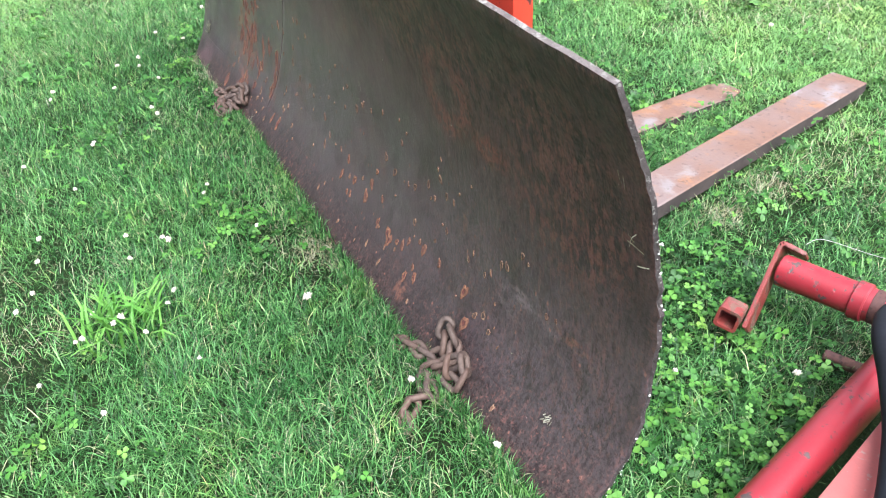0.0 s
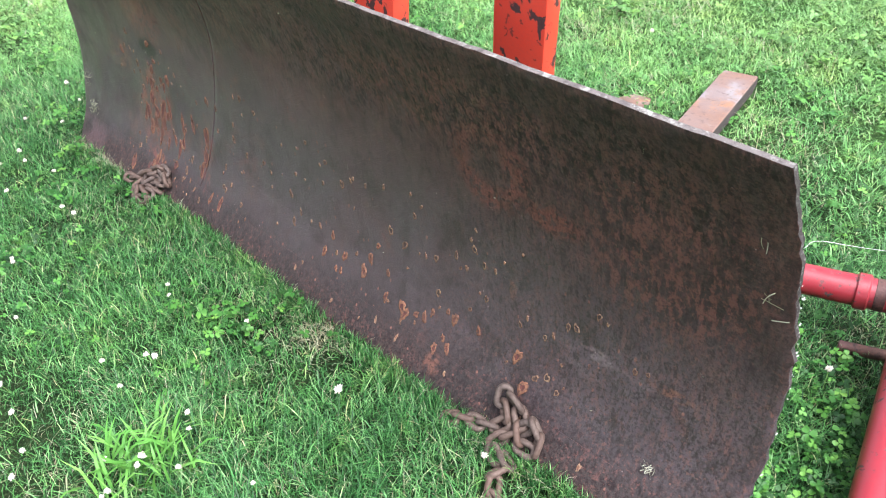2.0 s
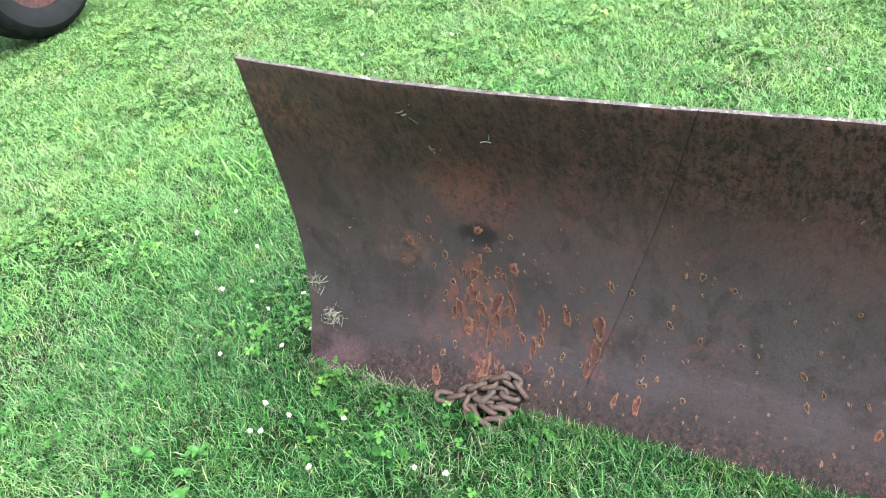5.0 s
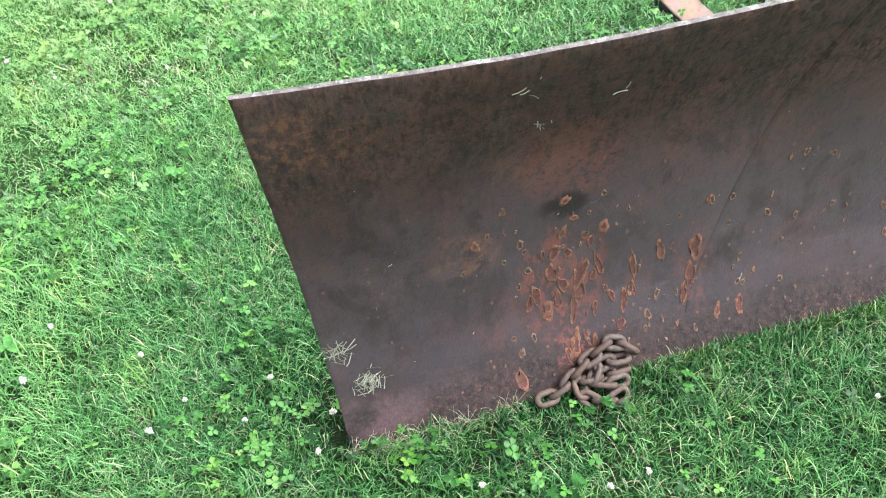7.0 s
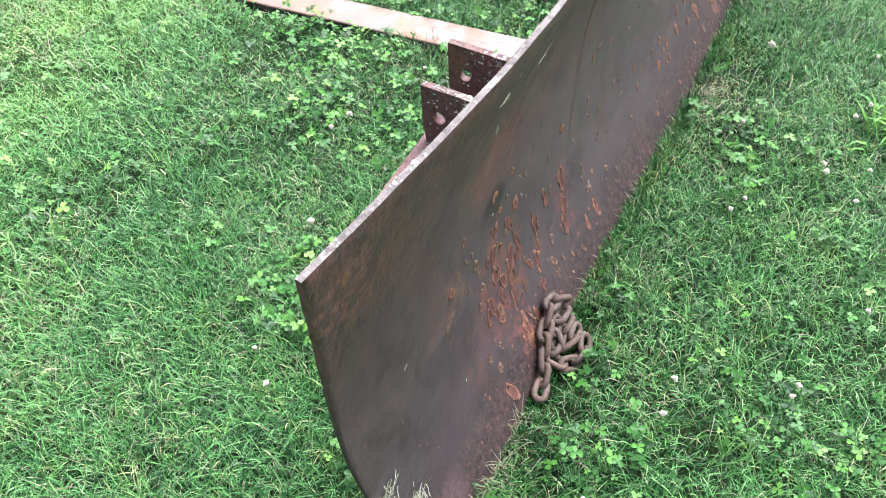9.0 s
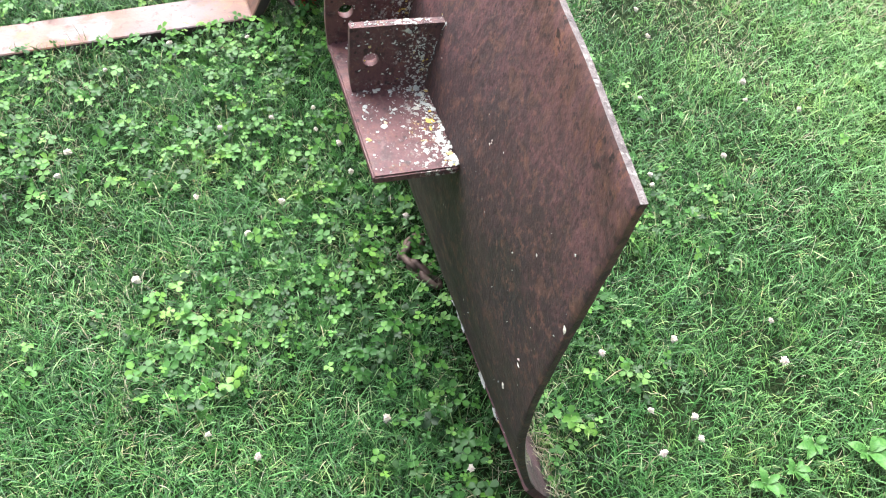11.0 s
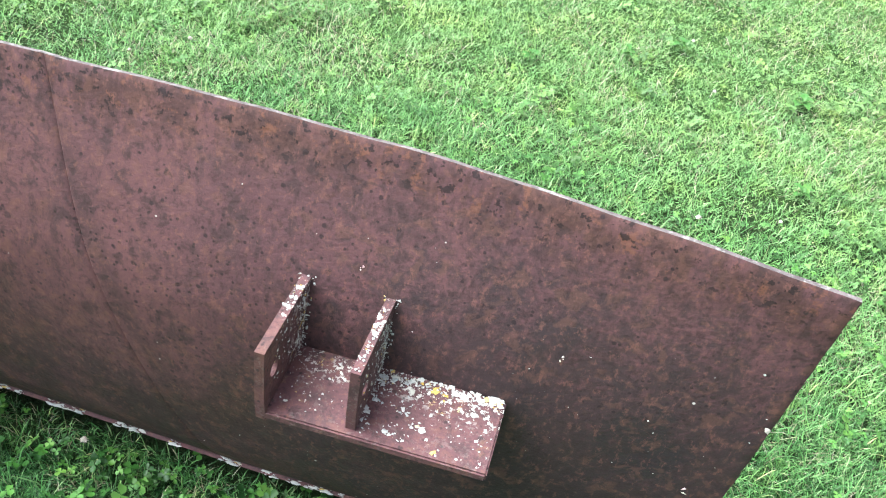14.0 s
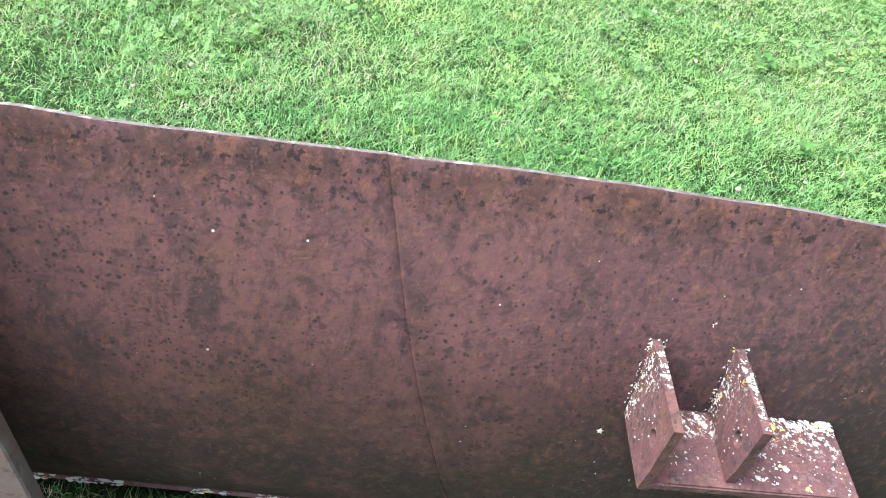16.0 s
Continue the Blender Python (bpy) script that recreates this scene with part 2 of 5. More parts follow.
    col = n.mix(n.math("MULTIPLY", n.math("MAXIMUM", blob(0.32, 0.35, 0.075, 0.06), n.math("MULTIPLY", blob(0.46, 0.56, 0.10, 0.08), 0.6)), n.ramp(n.noise(p, 34.0, 5, 0.7), 0.44, 0.58, 0, 0.75)), col, (0.128, 0.084, 0.056))
    col = n.mix(n.math("MULTIPLY", blob(0.515, 0.418, 0.055, 0.035), n.ramp(n.noise(p, 26.0, 4, 0.6), 0.38, 0.52, 0, 0.85)), col, (0.016, 0.014, 0.014))
    mauve = n.math("MULTIPLY", blob(0.11, 0.05, 0.10, 0.055), n.ramp(n.noise(p, 17.0, 4, 0.6), 0.36, 0.58))
    col = n.mix(n.math("MULTIPLY", mauve, 0.5), col, (0.105, 0.082, 0.080))
    # rubbed pale scuffs with a rusty tail
    rub = n.math("MAXIMUM", blob(2.135, 0.268, 0.045, 0.016), n.math("MAXIMUM", n.math("MULTIPLY", blob(2.10, 0.235, 0.035, 0.03), 0.5), n.math("MULTIPLY", blob(2.20, 0.262, 0.07, 0.010), 0.35)))
    col = n.mix(n.math("MULTIPLY", rub, n.ramp(n.noise(n.coords((0.5, 1, 1.5)), 40.0, 4, 0.6), 0.44, 0.60, 0, 0.5)), col, (0.155, 0.145, 0.138))
    tail = n.math("MAXIMUM", blob(2.285, 0.276, 0.05, 0.012), n.math("MAXIMUM", blob(1.765, 0.062, 0.03, 0.022), n.math("MULTIPLY", blob(1.93, 0.31, 0.010, 0.03), 0.7)))
    col = n.mix(n.math("MULTIPLY", tail, n.ramp(n.noise(p, 60.0, 4, 0.6), 0.40, 0.58, 0, 0.5)), col, (0.170, 0.092, 0.058))
    # warm patch in the upper corner, scratches, pale flecks
    col = n.mix(n.math("MULTIPLY", blob(0.09, 0.71, 0.12, 0.07), n.ramp(n.noise(p, 48.0, 5, 0.7), 0.5, 0.60, 0, 0.6)), col, (0.170, 0.090, 0.046))
    # shade painted on the short panel against the sky its bent face reflects
    left_shade = n.math("MULTIPLY", n.math("MAXIMUM", blob(0.10, 0.42, 0.24, 0.36), n.math("MULTIPLY", blob(0.45, 0.66, 0.30, 0.14), 0.6)), n.ramp(n.noise(p, 7.0, 4, 0.6), 0.30, 0.60, 0.2, 0.75))
    # painted shade: darkens the long panel's upper part, thinning towards the seam
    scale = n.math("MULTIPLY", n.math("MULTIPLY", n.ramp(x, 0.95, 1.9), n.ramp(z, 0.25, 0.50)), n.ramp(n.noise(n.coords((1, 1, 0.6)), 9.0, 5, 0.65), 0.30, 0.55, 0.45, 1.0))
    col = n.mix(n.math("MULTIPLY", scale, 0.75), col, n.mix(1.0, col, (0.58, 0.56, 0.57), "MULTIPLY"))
    col = n.mix(left_shade, col, n.mix(1.0, col, (0.62, 0.60, 0.61), "MULTIPLY"))
    fleck = n.math("MULTIPLY", n.ramp(n.voronoi(p, 62.0), 0.085, 0.06), n.math("LESS_THAN", n.axis(n.voronoi(p, 62.0, "Color"), 0), 0.045))
    col = n.mix(n.math("MULTIPLY", fleck, 0.6), col, (0.42, 0.40, 0.36))
    bloom = n.math("MULTIPLY", n.math("MAXIMUM", blob(1.78, 0.67, 0.34, 0.10), blob(2.25, 0.56, 0.20, 0.20)), n.ramp(n.noise(n.coords((1.3, 1, 0.7)), 52.0, 5, 0.7), 0.47, 0.57, 0, 0.7))
    col = n.mix(n.math("MULTIPLY", bloom, n.math("SUBTRACT", 1.0, n.math("MULTIPLY", pits, 0.9))), col, (0.112, 0.056, 0.042))
    grit = n.math("MULTIPLY", calm, n.ramp(x, 0.9, 1.7, 0.35, 1.0))
    col = n.mix(n.math("MULTIPLY", grit, n.ramp(n.noise(p, 175.0, 3, 0.6), 0.52, 0.60, 0, 0.55)), col, (0.015, 0.012, 0.011))
    grain = n.noise(p, 240.0, 3, 0.6)
    col = n.mix(1.0, col, (1.30, 1.05, 1.16), "MULTIPLY")
    col = n.mix(n.ramp(grain, 0.3, 0.7, 0, 0.4), col, n.mix(1.0, col, (0.5, 0.5, 0.5), "MULTIPLY"))
    rough = n.math("ADD", n.math("SUBTRACT", n.ramp(n.noise(p, 11.0, 4), 0.3, 0.7, 0.46, 0.60), n.math("MULTIPLY", belt, 0.18)), n.math("MULTIPLY", freckle, 0.2))
    streak_relief = n.math("MULTIPLY", n.math("MULTIPLY", n.noise(n.coords((1, 1, 0.6)), 120.0, 4, 0.7), 0.8), calm)
    h = n.math("ADD", n.math("ADD", streak_relief, n.math("MULTIPLY", grain, 0.35)), n.noise(p, 30.0, 4))
    return n.done(Base_Color=col, Roughness=rough, Metallic=0.05, Sheen_Weight=0.025, Sheen_Roughness=0.4, Normal=n.bump(h, 0.6, 0.0026), Specular_IOR_Level=n.math("MULTIPLY", n.ramp(z, 0.02, 0.17, 0.22, 1.0), n.math("ADD", 0.27, n.math("MULTIPLY", belt, 0.36))))


def rusty_back(name="rust_red_steel", dark=0.62, lichen=0.0):
    n = Nodes(name)
    p = n.coords()
    z, x = n.axis(p, 2), n.axis(p, 0)
    tall = n.coords((1, 1, 0.4))
    big = n.noise(n.coords((1, 1, 0.6)), 4.2, 6, 0.62, 0.3)
    col = n.mix(n.ramp(big, 0.36, 0.66), (0.118 * dark, 0.058 * dark, 0.062 * dark), (0.160 * dark, 0.075 * dark, 0.076 * dark))
    # browner clouds
    col = n.mix(n.ramp(n.noise(p, 3.0, 5, 0.7), 0.52, 0.68, 0, 0.5), col, (0.145 * dark, 0.076 * dark, 0.046 * dark))
    # soft dark stains drawn downwards
    col = n.mix(n.ramp(n.noise(tall, 17.0, 6, 0.72, 0.3), 0.50, 0.68, 0, 0.55), col, (0.050 * dark, 0.036 * dark, 0.036 * dark))
    if name == "rust_red_steel":
        # brown-black towards the bottom, in uneven clouds
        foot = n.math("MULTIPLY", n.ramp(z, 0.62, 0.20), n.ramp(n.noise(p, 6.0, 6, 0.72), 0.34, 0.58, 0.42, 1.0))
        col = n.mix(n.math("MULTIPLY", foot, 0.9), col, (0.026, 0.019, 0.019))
        # damp-looking blotches, a broad darker area round the bracket, the heat mark of the seam
        def blotch_at(cx, cz, rx, rz):
            dx = n.math("DIVIDE", n.math("SUBTRACT", x, cx), rx)
            dz = n.math("DIVIDE", n.math("SUBTRACT", z, cz), rz)
            r2 = n.math("ADD", n.math("ADD", n.math("MULTIPLY", dx, dx), n.math("MULTIPLY", dz, dz)), n.math("MULTIPLY", n.math("SUBTRACT", n.noise(p, 40.0, 5, 0.7), 0.5), 4.5))
            return n.ramp(r2, 1.3, 0.3)

        dark_blotch = n.math("MAXIMUM", n.math("MAXIMUM", blotch_at(0.150, 0.500, 0.085, 0.090), n.math("MULTIPLY", blotch_at(1.18, 0.61, 0.020, 0.060), 0.7)), n.math("MAXIMUM", n.math("MULTIPLY", blotch_at(1.34, 0.52, 0.060, 0.05), 0.5), n.math("MULTIPLY", blotch_at(0.24, 0.38, 0.46, 0.38), 0.8)))
        col = n.mix(n.math("MULTIPLY", dark_blotch, 0.85), col, (0.019, 0.018, 0.019))
        seam = n.math("SUBTRACT", x, n.math("ADD", n.math("MULTIPLY", z, 0.375), 0.700))
        seam = n.math("ADD", seam, n.math("MULTIPLY", n.math("SUBTRACT", n.noise(p, 16.0, 4), 0.5), 0.02))
        heat = n.math("MULTIPLY", n.ramp(seam, -0.040, -0.012), n.ramp(seam, 0.012, -0.006))
        col = n.mix(n.math("MULTIPLY", heat, n.ramp(z, 0.80, 0.6, 0.25, 0.55)), col, (0.040, 0.024, 0.024))
        band = n.ramp(z, 0.71, 0.79)
        col = n.mix(n.math("MULTIPLY", band, n.ramp(n.noise(tall, 20.0, 5, 0.7), 0.44, 0.56, 0, 0.85)), col, (0.050, 0.026, 0.023))
        col = n.mix(n.math("MULTIPLY", n.ramp(z, 0.735, 0.785), n.ramp(n.noise(p, 38.0, 5, 0.75), 0.55, 0.64, 0, 0.6)), col, (0.140, 0.060, 0.034))
        col = n.mix(n.math("MULTIPLY", band, n.ramp(n.noise(p, 80.0, 3, 0.6), 0.58, 0.63, 0, 0.85)), col, (0.012, 0.009, 0.009))
    # small crisp pits, thick in some places
    crowd = n.math("MULTIPLY", n.ramp(n.noise(p, 5.5, 3), 0.40, 0.62, 0.15, 1.0), n.ramp(x, 0.5, 1.0, 0.5, 1.0))
    for grid, wide in ((66.0, 0.27), (118.0, 0.32)):
        pd = n.math("ADD", n.voronoi(p, grid), n.math("MULTIPLY", n.math("SUBTRACT", n.noise(p, 170.0, 3), 0.5), 0.30))
        pick = n.math("LESS_THAN", n.axis(n.voronoi(p, grid, "Color"), 0), n.math("MULTIPLY", crowd, 0.62))
        col = n.mix(n.math("MULTIPLY", pick, n.ramp(pd, wide, wide * 0.55, 0, 0.85)), col, (0.020, 0.014, 0.015))
    smudge = n.noise(p, 40.0, 4, 0.62, 0.5)
    col = n.mix(n.ramp(smudge, 0.53, 0.64, 0, 0.6), col, (0.046 * dark, 0.031 * dark, 0.031 * dark))
    col = n.mix(n.ramp(smudge, 0.46, 0.36, 0, 0.4), col, (0.180 * dark, 0.088 * dark, 0.066 * dark))
    fine = n.noise(n.coords((1, 1, 0.6)), 105.0, 6, 0.75)
    col = n.mix(n.ramp(fine, 0.52, 0.64, 0, 0.5), col, (0.040 * dark, 0.024 * dark, 0.023 * dark))
    col = n.mix(n.ramp(fine, 0.46, 0.36, 0, 0.55), col, (0.21 * dark, 0.098 * dark, 0.076 * dark))
    fl = n.voronoi(p, 46.0)
    fleck = n.math("MULTIPLY", n.ramp(fl, 0.10, 0.07), n.math("LESS_THAN", n.axis(n.voronoi(p, 46.0, "Color"), 0), 0.07))
    col = n.mix(n.math("MULTIPLY", fleck, 0.85), col, (0.45, 0.43, 0.40))
    rough = n.ramp(n.noise(p, 14.0, 4), 0.3, 0.7, 0.55, 0.75)
    h = n.math("ADD", n.math("MULTIPLY", n.noise(p, 160.0, 3), 0.5), n.noise(p, 26.0, 5, 0.65))
    if lichen:
        mask = n.math("MULTIPLY", n.ramp(n.noise(p, 140.0, 5, 0.7), 0.54, 0.58), n.math("MULTIPLY", n.ramp(n.noise(p, 22.0, 3), 0.38, 0.55), n.ramp(n.axis(p, 1), 0.215, 0.165, 0.06, 1.0)))
        pale = n.mix(n.ramp(n.noise(p, 28.0, 2), 0.58, 0.66), (0.58, 0.60, 0.54), (0.56, 0.40, 0.07))
        col = n.mix(n.math("MULTIPLY", mask, lichen), col, pale)
        h = n.math("ADD", h, mask)
    return n.done(Base_Color=col, Roughness=rough, Specular_IOR_Level=0.22, Normal=n.bump(h, 0.7, 0.0025))


def worn_edge():
    n = Nodes("worn_steel_rim")
    p = n.coords()
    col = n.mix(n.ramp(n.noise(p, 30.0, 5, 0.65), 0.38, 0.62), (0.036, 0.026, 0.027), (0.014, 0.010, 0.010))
    # skylight painted in: upward rim faces are paler, then flecked grey-white
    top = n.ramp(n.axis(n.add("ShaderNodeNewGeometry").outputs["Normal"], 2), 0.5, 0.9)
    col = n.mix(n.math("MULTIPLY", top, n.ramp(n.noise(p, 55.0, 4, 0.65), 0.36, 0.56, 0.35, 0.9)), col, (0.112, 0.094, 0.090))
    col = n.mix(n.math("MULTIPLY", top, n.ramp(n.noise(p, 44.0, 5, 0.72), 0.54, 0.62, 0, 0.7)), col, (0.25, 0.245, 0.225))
    col = n.mix(n.ramp(n.noise(p, 120.0, 4, 0.7), 0.58, 0.64, 0, 0.6), col, (0.19, 0.18, 0.17))
    return n.done(Base_Color=col, Roughness=0.7, Normal=n.bump(n.noise(p, 90.0, 5, 0.7), 1.0, 0.006))


def pock_rust(name, light, deep):
    """Flaky rust with a grain of its own, never one even colour."""
    n = Nodes(name)
    p = n.coords()
    col = n.mix(n.ramp(n.noise(p, 90.0, 4, 0.65), 0.36, 0.62), light, deep)
    col = n.mix(n.ramp(n.noise(p, 230.0, 4, 0.7), 0.50, 0.62, 0, 0.75), col, (0.050, 0.036, 0.032))
    col = n.mix(n.ramp(n.noise(p, 9.0, 3), 0.45, 0.62, 0, 0.5), col, (0.110, 0.060, 0.046))
    return n.done(Base_Color=col, Roughness=0.85, Specular_IOR_Level=0.15, Normal=n.bump(n.noise(p, 300.0, 3), 0.6, 0.0008))


def chain_rust():
    n = Nodes("chain_rust")
    p = n.coords()
    r = n.add("ShaderNodeObjectInfo").outputs["Random"]
    col = n.mix(n.ramp(n.noise(p, 70.0, 5, 0.6), 0.35, 0.65), (0.052, 0.035, 0.030), (0.100, 0.072, 0.060))
    col = n.mix(n.math("MULTIPLY", r, 0.45), col, (0.1105, 0.0561, 0.0357))
    return n.done(Base_Color=col, Roughness=0.72, Metallic=0.1, Normal=n.bump(n.noise(p, 260.0, 3), 0.6, 0.001))


def red_paint(name, base, faded, chips, chip_at=0.60, wear=0.95, rubbed=None):
    n = Nodes(name)
    p = n.coords()
    col = n.mix(n.ramp(n.noise(p, 6.0, 4), 0.35, 0.7), base, faded)
    flaking = n.math("MULTIPLY", n.math("SUBTRACT", n.noise(p, 5.0, 2), 0.5), 0.16)
    edge = n.ramp(n.math("ADD", n.noise(n.coords((1, 1, 0.5)), 36.0, 5, 0.62, 0.5), flaking), chip_at + 0.075, chip_at + 0.083)
    fine = n.ramp(n.noise(p, 70.0, 3), 0.655, 0.665)
    worn = n.math("MAXIMUM", edge, n.math("MULTIPLY", fine, 0.7))
    col = n.mix(n.math("MULTIPLY", worn, wear), col, chips)
    col = n.mix(n.ramp(n.noise(p, 240.0, 2), 0.4, 0.7, 0, 0.15), col, (0.1, 0.05, 0.05))
    if rubbed:
        # a stretch where the paint is rubbed off down to grey and rusty metal
        z = n.math("ADD", n.axis(p, 2), n.math("MULTIPLY", n.math("SUBTRACT", n.noise(p, 13.0, 4, 0.65), 0.5), 0.22))
        gone = n.math("MULTIPLY", n.ramp(z, rubbed[0], rubbed[0] + 0.02), n.ramp(z, rubbed[1], rubbed[1] - 0.03))
        metal = n.mix(n.ramp(n.noise(p, 14.0, 5, 0.65), 0.42, 0.58), (0.105, 0.062, 0.042), (0.185, 0.175, 0.155))
        metal = n.mix(n.ramp(n.noise(p, 7.0, 4), 0.54, 0.62), metal, (0.028, 0.024, 0.026))
        col = n.mix(gone, col, metal)
        worn = n.math("MAXIMUM", worn, gone)
    rough = n.math("ADD", 0.38, n.math("MULTIPLY", worn, 0.35))
    return n.done(Base_Color=col, Roughness=rough, Normal=n.bump(n.math("SUBTRACT", 1.0, worn), 0.5, 0.0012))


def bare_fork():
    n = Nodes("weathered_fork_steel")
    p = n.coords()
    col = n.mix(n.ramp(n.noise(p, 5.0, 5), 0.36, 0.64), (0.122, 0.064, 0.044), (0.128, 0.094, 0.090))
    col = n.mix(n.ramp(n.noise(p, 11.0, 5, 0.7), 0.53, 0.66, 0, 0.75), col, (0.185, 0.088, 0.042))
    col = n.mix(n.ramp(n.noise(p, 7.0, 5, 0.6, 0.5), 0.56, 0.68, 0, 0.7), col, (0.165, 0.150, 0.156))
    col = n.mix(n.ramp(n.noise(p, 46.0, 5, 0.7), 0.55, 0.66, 0, 0.75), col, (0.066, 0.040, 0.032))
    return n.done(Base_Color=col, Roughness=n.ramp(n.noise(p, 20.0, 3), 0.3, 0.7, 0.56, 0.74), Metallic=0.05, Normal=n.bump(n.noise(p, 90.0, 4), 0.6, 0.002))


def plain(name, col, rough, bump_scale=120.0, vary=0.25, metal=0.0, shine=0.5):
    n = Nodes(name)
    p = n.coords()
    dark = tuple(c * (1 - vary) for c in col)
    c = n.mix(n.ramp(n.noise(p, bump_scale * 0.2, 4), 0.35, 0.65), dark, col)
    return n.done(Base_Color=c, Roughness=rough, Metallic=metal, Specular_IOR_Level=shine, Normal=n.bump(n.noise(p, bump_scale, 3), 0.35, 0.001))


def leaf_material(name, tones, translucent=0.10, rough=0.42, patch=0.5, outer=0.0):
    """Greens that vary from blade to blade and from patch to patch; light passes through."""
    n = Nodes(name)
    p = n.coords()
    r = n.add("ShaderNodeNewGeometry").outputs["Random Per Island"]
    ramp = n.add("ShaderNodeValToRGB", {0: r})
    els = ramp.color_ramp.elements
    while len(els) < len(tones):
        els.new(0.5)
    for e, (at, c) in zip(els, tones):
        e.position, e.color = at, (*c, 1)
    col = ramp.outputs[0]
    warm = n.mix(1.0, col, (1.10, 1.07, 0.92), "MULTIPLY")
    col = n.mix(n.ramp(n.noise(p, 1.3, 3), 0.42, 0.68, 0, patch), col, warm)
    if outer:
        # mown lawn away from the machines is drier than the rank grass round them
        # its brighter light, and shade by the machines, are painted into these tones too
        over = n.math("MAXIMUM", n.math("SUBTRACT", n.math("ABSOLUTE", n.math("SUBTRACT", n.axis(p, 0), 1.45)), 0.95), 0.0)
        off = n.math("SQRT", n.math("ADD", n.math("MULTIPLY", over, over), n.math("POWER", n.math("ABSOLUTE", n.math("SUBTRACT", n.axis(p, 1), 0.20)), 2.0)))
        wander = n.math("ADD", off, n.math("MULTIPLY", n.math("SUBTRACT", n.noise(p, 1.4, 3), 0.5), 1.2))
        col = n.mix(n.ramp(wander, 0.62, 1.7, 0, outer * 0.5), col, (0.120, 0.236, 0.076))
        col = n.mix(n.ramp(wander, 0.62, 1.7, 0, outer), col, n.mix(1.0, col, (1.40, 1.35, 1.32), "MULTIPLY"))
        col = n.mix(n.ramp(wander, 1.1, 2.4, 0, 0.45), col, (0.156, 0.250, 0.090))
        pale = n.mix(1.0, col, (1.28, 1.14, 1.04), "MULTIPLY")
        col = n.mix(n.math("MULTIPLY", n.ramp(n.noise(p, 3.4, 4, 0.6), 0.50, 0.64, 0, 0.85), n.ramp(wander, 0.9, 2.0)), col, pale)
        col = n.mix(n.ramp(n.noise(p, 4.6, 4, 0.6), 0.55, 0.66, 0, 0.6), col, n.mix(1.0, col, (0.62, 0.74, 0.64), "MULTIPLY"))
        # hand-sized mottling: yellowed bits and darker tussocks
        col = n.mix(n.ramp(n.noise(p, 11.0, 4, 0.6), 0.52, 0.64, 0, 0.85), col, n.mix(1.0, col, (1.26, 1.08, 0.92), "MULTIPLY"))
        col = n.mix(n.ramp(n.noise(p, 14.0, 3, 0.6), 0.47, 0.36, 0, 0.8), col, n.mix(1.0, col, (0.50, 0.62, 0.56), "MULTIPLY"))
    cool = n.mix(1.0, col, (0.70, 0.86, 0.86), "MULTIPLY")
    col = n.mix(n.ramp(n.noise(p, 3.1, 2), 0.45, 0.65, 0, patch), col, cool)
    n.done(Base_Color=col, Roughness=rough, Specular_IOR_Level=0.22)
    tr = n.add("ShaderNodeBsdfTranslucent", {"Color": n.mix(1.0, col, (1.2, 1.3, 0.8), "MULTIPLY")})
    m = n.add("ShaderNodeMixShader", {0: translucent})
    n.put(m.inputs[1], n.bsdf.outputs[0])
    n.put(m.inputs[2], tr.outputs[0])
    n.put(n.out.inputs[0], m.outputs[0])
    return n.mat


def soil():
    n = Nodes("thatch_and_soil")
    p = n.coords()
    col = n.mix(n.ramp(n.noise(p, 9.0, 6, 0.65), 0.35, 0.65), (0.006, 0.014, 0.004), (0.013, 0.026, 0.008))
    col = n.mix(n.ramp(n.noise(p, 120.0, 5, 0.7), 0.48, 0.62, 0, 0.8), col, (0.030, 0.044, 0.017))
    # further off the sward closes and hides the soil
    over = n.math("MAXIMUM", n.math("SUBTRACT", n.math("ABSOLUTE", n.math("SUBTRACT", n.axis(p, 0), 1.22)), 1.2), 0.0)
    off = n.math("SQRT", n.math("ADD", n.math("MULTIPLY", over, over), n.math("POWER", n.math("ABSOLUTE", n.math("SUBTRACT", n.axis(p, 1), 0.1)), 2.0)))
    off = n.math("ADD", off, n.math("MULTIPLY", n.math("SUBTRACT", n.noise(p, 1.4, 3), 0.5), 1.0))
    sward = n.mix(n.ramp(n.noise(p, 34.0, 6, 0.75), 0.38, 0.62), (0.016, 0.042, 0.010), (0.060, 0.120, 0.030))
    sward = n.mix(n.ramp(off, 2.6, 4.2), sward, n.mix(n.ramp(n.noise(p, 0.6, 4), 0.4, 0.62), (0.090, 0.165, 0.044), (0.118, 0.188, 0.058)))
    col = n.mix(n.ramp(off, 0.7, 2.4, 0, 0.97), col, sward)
    return n.done(Base_Color=col, Roughness=0.9, Specular_IOR_Level=0.1, Normal=n.bump(n.noise(p, 70.0, 5, 0.7), 1.0, 0.02))


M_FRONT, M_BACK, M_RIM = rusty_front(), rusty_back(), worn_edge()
M_LUG = rusty_back("rust_with_lichen", 0.66, 0.8)
M_EDGE = rusty_back("worn_cutting_steel", 0.6)
M_CHAIN = chain_rust()
M_POCK = pock_rust("orange_rust_rim", (0.235, 0.112, 0.066), (0.150, 0.070, 0.048))
M_TAN = pock_rust("tan_rust_rim", (0.235, 0.150, 0.098), (0.165, 0.092, 0.062))
M_SCAR = pock_rust("maroon_rust_core", (0.125, 0.046, 0.037), (0.074, 0.034, 0.032))
M_PIT = pock_rust("dark_rust_pit", (0.048, 0.036, 0.034), (0.075, 0.048, 0.040))
M_RED = red_paint("chipped_orange_red_paint", (0.40, 0.034, 0.018), (0.43, 0.048, 0.026), (0.010, 0.008, 0.008), 0.495)
